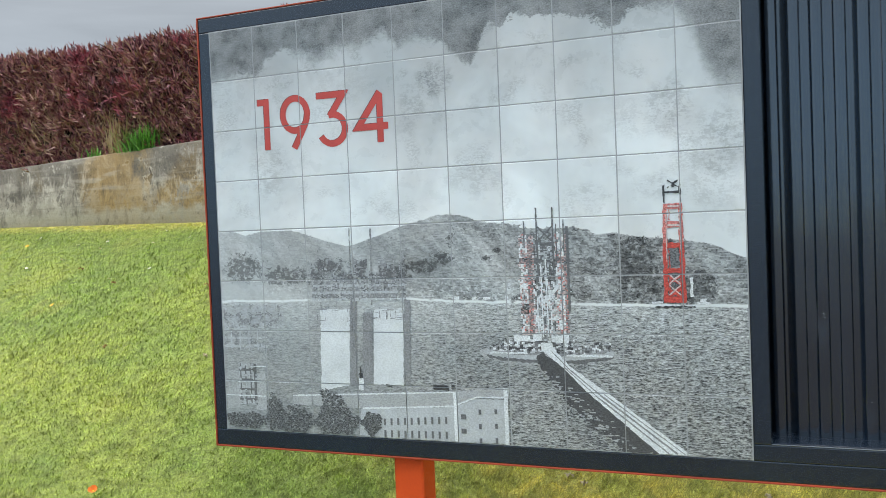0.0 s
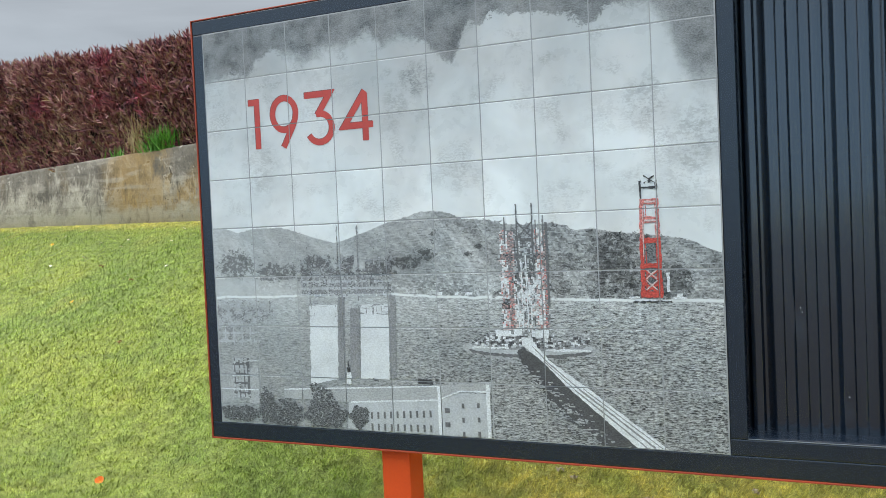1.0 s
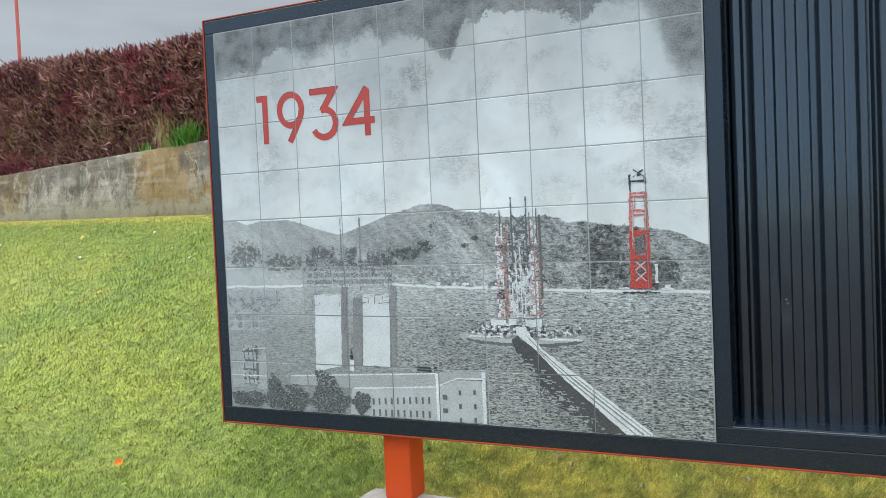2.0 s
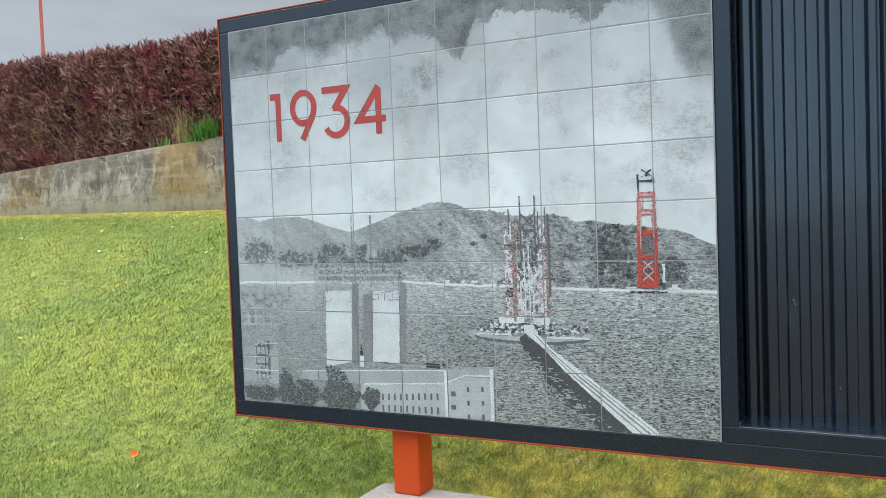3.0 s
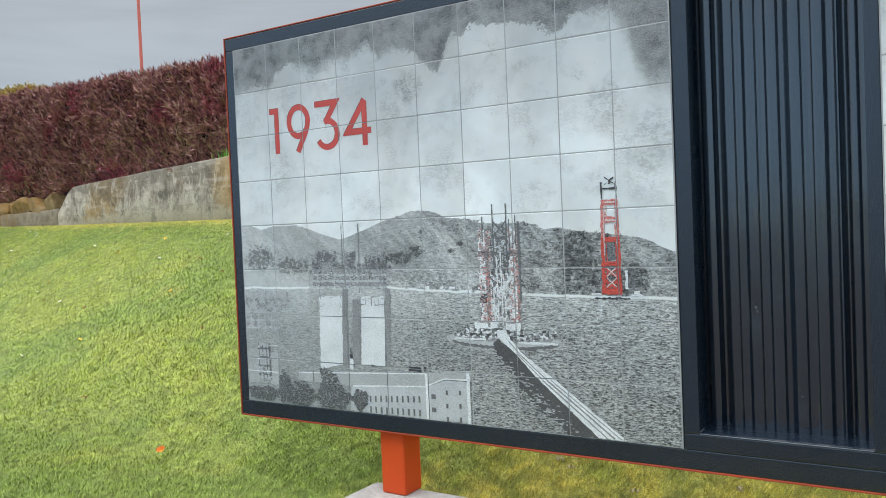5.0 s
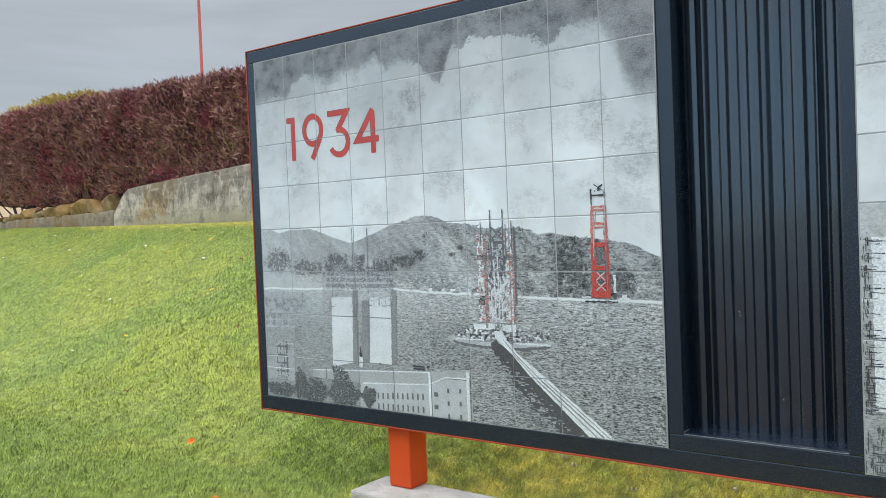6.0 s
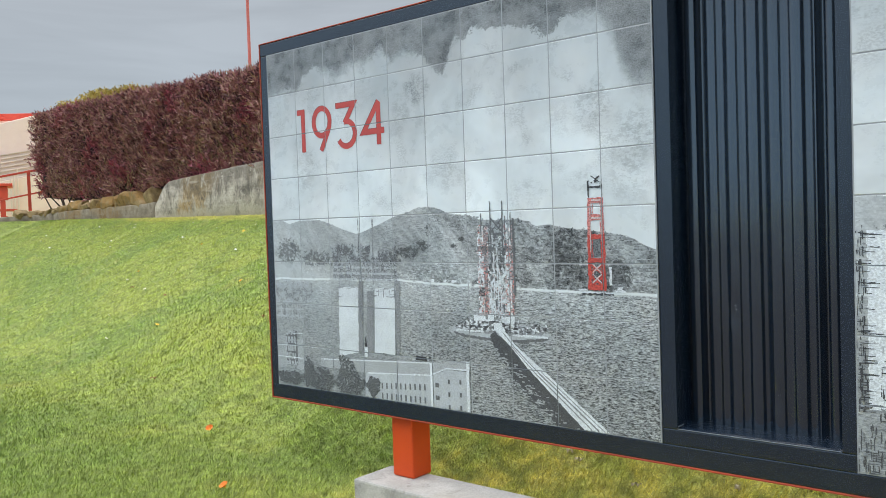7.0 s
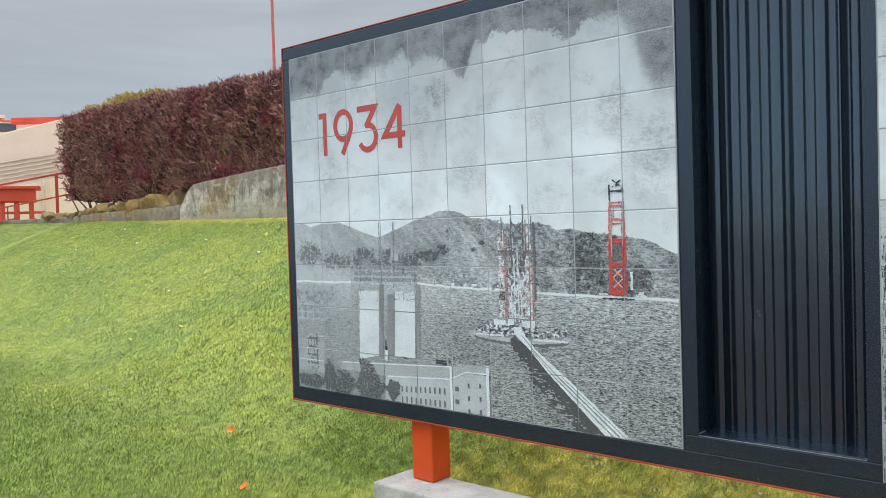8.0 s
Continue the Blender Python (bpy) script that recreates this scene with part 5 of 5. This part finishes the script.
def printed_tree(cx, cy, rx, ry, seed):
    """A tree of many small dark leaf clumps with lighter ones between them."""
    rnd = random.Random(seed)
    for mat, n, layer in ((INK_TREE, 300, 5.0), (INK_HAZE, 90, 5.5), (INK_MID, 130, 5.8), (INK_BLACK, 100, 6.2)):
        clumps = []
        for _ in range(n):
            a = rnd.uniform(0, 6.283)
            r = rnd.random() ** 0.55 * (1.05 + 0.45 * noise.noise((math.cos(a) * 2.2 + seed, math.sin(a) * 2.2, 0.5)))
            x, y = cx + rx * r * math.cos(a), cy + ry * r * math.sin(a)
            k = 0.030 if mat is INK_TREE else 0.015
            if y > 0.02:
                clumps.append(crown(x, y, k * rnd.uniform(0.7, 1.3), k * rnd.uniform(0.5, 1.0), rnd.randint(1, 999), 7))
        bm = bmesh.new()
        for i, poly in enumerate(clumps):
            vs = [bm.verts.new((q[0] * T, FRONT - 0.0007 - 0.0005 * layer - 0.000004 * i, ZB + q[1] * T)) for q in poly]
            fc = bm.faces.new(vs)
            fc.normal_update()
            if fc.normal.y > 0:
                fc.normal_flip()
        cut_to_tiles(bm, 0.0)
        under(tagged(part("printed_tree", bm, mat, None, "dark grainy printed tree"), kind="stuff"), sign)


for tree in ((0.45, 0.20, 0.46, 0.15, 3), (1.15, 0.36, 0.20, 0.34, 5), (1.52, 0.24, 0.42, 0.24, 7), (2.45, 0.48, 0.30, 0.36, 9), (2.55, 0.26, 0.50, 0.26, 12), (3.27, 0.27, 0.18, 0.20, 14)):
    printed_tree(*tree)

# second picture: a dark lattice tower at its edge
printed("printed_edge_haze", [rect(0.16, 0.95, 0.9, 3.5)], INK_WHITE, 1, "", P2)
works("printed_edge_tower", 0.02, 0.12, 0.9, 3.5, 150, INK_BLACK, 2, 51, P2, "dark printed lattice tower")
works("printed_edge_works", 0.30, 0.60, 0.7, 1.7, 60, INK_BLACK, 2, 52, P2)
works("printed_edge_growth", 0.02, 0.9, 0.02, 0.7, 160, INK_DARK, 2, 53, P2)

# ---- white and orange flowers, fallen leaves ----
def flower(name, petals, radius, mat, heart, label, cat, cup):
    root = empty(name)
    for i in range(petals):
        bm = bmesh.new()
        a = 2 * math.pi * i / petals
        n = 6
        rim = []
        for j in range(n + 1):
            q = a + (j / n - 0.5) * 2 * math.pi / petals * 0.95
            rim.append(bm.verts.new((math.cos(q) * radius, math.sin(q) * radius, radius * cup * (1 - 0.25 * abs(j / n - 0.5)))))
        c = bm.verts.new((0, 0, 0))
        for j in range(n):
            bm.faces.new((c, rim[j], rim[j + 1]))
        part("petal", bm, mat, root)
    bm = bmesh.new()
    bmesh.ops.create_icosphere(bm, subdivisions=1, radius=radius * 0.28)
    part("heart", bm, heart, root)
    bm = bmesh.new()
    r = bmesh.ops.create_cone(bm, cap_ends=True, segments=5, radius1=0.002, radius2=0.0015, depth=0.05)
    bmesh.ops.translate(bm, verts=r["verts"], vec=(0, 0, -0.025))
    part("stem", bm, TUFT_LEAF, root)
    return tagged(root, label, cat)


def on_lawn(ob, x, y, up2, rnd):
    p = lawn_point(x, y)
    return copy_thing(ob, Matrix.Translation(p + Vector((0, 0, up2))) @ Euler((rnd.uniform(0.2, 0.7), rnd.uniform(-0.3, 0.3), rnd.uniform(0, 6)), "XYZ").to_matrix().to_4x4())


rf = random.Random(17)
poppy = flower("orange_poppy", 4, 0.028, POPPY, YELLOW, "open orange poppy in the mown grass", "flower", 0.85)
tagged(poppy, group="orange poppies")
poppy.matrix_world = Matrix.Translation(lawn_point(-1.22, 0.30) + Vector((0, 0, 0.045))) @ Euler((0.6, 0.1, 0.4)).to_matrix().to_4x4()
for px, py in ((-0.02, -0.42),):
    on_lawn(poppy, px, py, 0.04, rf)
dandelion = flower("yellow_flower", 9, 0.023, YELLOW, POPPY, "small yellow flower in the mown grass", "flower", 0.3)
dandelion.matrix_world = Matrix.Translation(lawn_point(-5.9, 4.16) + Vector((0, 0, 0.05))) @ Euler((0.7, 0, 0.4)).to_matrix().to_4x4()
tagged(dandelion, group="yellow flowers")
for px, py in ((-6.6, 3.9), (-3.9, 2.6), (-4.4, 1.8), (-7.2, 3.2)):
    on_lawn(dandelion, px, py, 0.02, rf)
daisy = flower("white_daisy", 8, 0.018, WHITE_PETAL, YELLOW, "small white daisy in the mown grass", "flower", 0.15)
tagged(daisy, group="white daisies")
daisy.matrix_world = Matrix.Translation(lawn_point(-4.48, 4.0) + Vector((0, 0, 0.05))) @ Euler((0.5, 0, 0)).to_matrix().to_4x4()
for _ in range(46):
    px = rf.uniform(-15, -3)
    on_lawn(daisy, px, wall_y(px) - rf.choice((rf.uniform(0.3, 1.4), rf.uniform(0.4, 3.6))), 0.045, rf)


def dead_leaf(mat, label, size):
    bm = bmesh.new()
    n = 9
    top = [bm.verts.new((size * (i / (n - 1) - 0.5), size * 0.30 * math.sin(math.pi * i / (n - 1)), 0.012 * math.sin(i * 1.7))) for i in range(n)]
    mid = [bm.verts.new((size * (i / (n - 1) - 0.5), 0, 0.006)) for i in range(n)]
    low = [bm.verts.new((size * (i / (n - 1) - 0.5), -size * 0.26 * math.sin(math.pi * i / (n - 1)), 0.014 * math.sin(i * 1.3 + 1))) for i in range(n)]
    for i in range(n - 1):
        bm.faces.new((mid[i], mid[i + 1], top[i + 1], top[i]))
        bm.faces.new((low[i], low[i + 1], mid[i + 1], mid[i]))
    return tagged(part("fallen_leaf", bm, mat), label, "leaf", "fallen leaves on the lawn")


pale, brown = dead_leaf(DEAD_LEAF, "pale curled dead leaf lying on the lawn", 0.05), dead_leaf(BROWN_LEAF, "brown dead leaf lying on the lawn", 0.06)
pale.matrix_world = Matrix.Translation(lawn_point(1.60, 0.79) + Vector((0, 0, 0.024)))
brown.matrix_world = Matrix.Translation(lawn_point(-3.4, 2.9) + Vector((0, 0, 0.04)))
for px, py in ((1.69, 0.74), (2.1, 0.62), (2.35, 0.9), (1.2, 1.0), (2.6, 0.7), (-1.5, 1.8), (-0.8, 1.2)):
    on_lawn(pale, px, py, 0.022, rf)
for px, py in ((-2.6, 1.9), (-4.2, 3.3), (-5.2, 2.4), (-3.0, 0.9), (-6.5, 2.7), (-2.2, 2.8)):
    on_lawn(brown, px, py, 0.04, rf)

# ---- grass blades ----
rg = np.random.RandomState(2)
N = 2600000
bx = rg.uniform(-22, 4.6, N)
bs = rg.uniform(0.02, 5.6, N)
bx[:150000], bs[:150000] = rg.uniform(-0.6, 3.3, 150000), rg.uniform(1.2, 3.5, 150000)
wy = np.interp(bx, WALL_XS, WALL_YS)
by = wy - bs / 0.98
far_d = np.hypot(bx - 3.2, by + 3.4)
keep = rg.uniform(0, 1, N) < np.clip(26.0 / far_d ** 2, 0.22, 1.0)
keep &= by > -1.43
keep &= ~((bx > 0.76) & (bx < 5.17) & (by > -0.15) & (by < 0.19))
bx, bs, by, far_d = bx[keep], bs[keep], by[keep], far_d[keep]
foot = np.interp(bx, [-300, -40, -26, -20, -16, -11, -6, -3.5, 1.6, 6, 30], [1.9, 1.9, 1.88, 1.9, 1.86, 1.76, 1.68, 1.64, 1.27, 1.0, 0.7])
dz = np.interp(bs, BANK_S, BANK_D)
bz = foot - dz
bz = np.where(bz < 1, 0.08 * np.log(np.exp(bz / 0.08) + np.exp(-1.25)), bz)
n = len(bx)
swirl = np.array([noise.noise((a * 0.8, b * 0.8, 0.0)) for a, b in zip(bx[::40], by[::40])]).repeat(40)[:n] * 3.0
ang = swirl * 0.5 + 0.6 + rg.normal(0, 1.1, n)
lean = rg.uniform(0.5, 1.5, n)
L = rg.uniform(0.020, 0.046, n) * np.interp(far_d, [3.6, 5.0], [1.35, 1.0])
W = 0.0024 * np.clip(far_d / 4.5, 1, 1.7)
root = np.stack([bx, by, bz - 0.006], 1)
d = np.stack([np.cos(ang) * lean, np.sin(ang) * lean, np.ones(n)], 1)
d /= np.linalg.norm(d, axis=1)[:, None]
side = np.stack([-np.sin(ang + rg.normal(0, 0.7, n)), np.cos(ang), np.zeros(n)], 1) * W[:, None]
verts = np.stack([root - side, root + side, root + d * L[:, None]], 1).reshape(-1, 3)
tagged(mesh_from("grass", verts, np.arange(n * 3).reshape(-1, 3), BLADE), "short mown grass blades, green to straw yellow", "grass", kind="stuff")

# ---- the tiles of the two pictures ----
bm = box_bm((-T / 2 + GAP, 0, -T / 2 + GAP), (T / 2 - GAP, 0.0009, T / 2 - GAP))
front = [fc for fc in bm.faces if fc.normal.y < -0.5]
bmesh.ops.inset_region(bm, faces=front, thickness=0.0022)
rim = {v2 for fc in bm.faces if fc not in front for v2 in fc.verts} - set(front[0].verts)
for v2 in rim:
    v2.co.y = max(v2.co.y, 0.0008)
tile_mesh = {}
for mat in (MURAL_A, MURAL_B):
    tile_mesh[mat] = bpy.data.meshes.new("tile")
    bm.to_mesh(tile_mesh[mat])
    tile_mesh[mat].materials.append(mat)
bm.free()
rtile = random.Random(3)
for x0, mat in ((0.0, MURAL_A), (P2, MURAL_B)):
    for i in range(10):
        for j in range(8):
            ob = new("tile", tile_mesh[mat])
            ob.matrix_world = pose(x0 + (i + 0.5) * T + rtile.uniform(-0.0005, 0.0005), FRONT + rtile.uniform(-0.0001, 0.0001), ZB + (j + 0.5) * T + rtile.uniform(-0.0005, 0.0005), rtile.uniform(-0.11, 0.11), rtile.uniform(-0.2, 0.2), rtile.uniform(-0.09, 0.09))
            under(ob, sign)
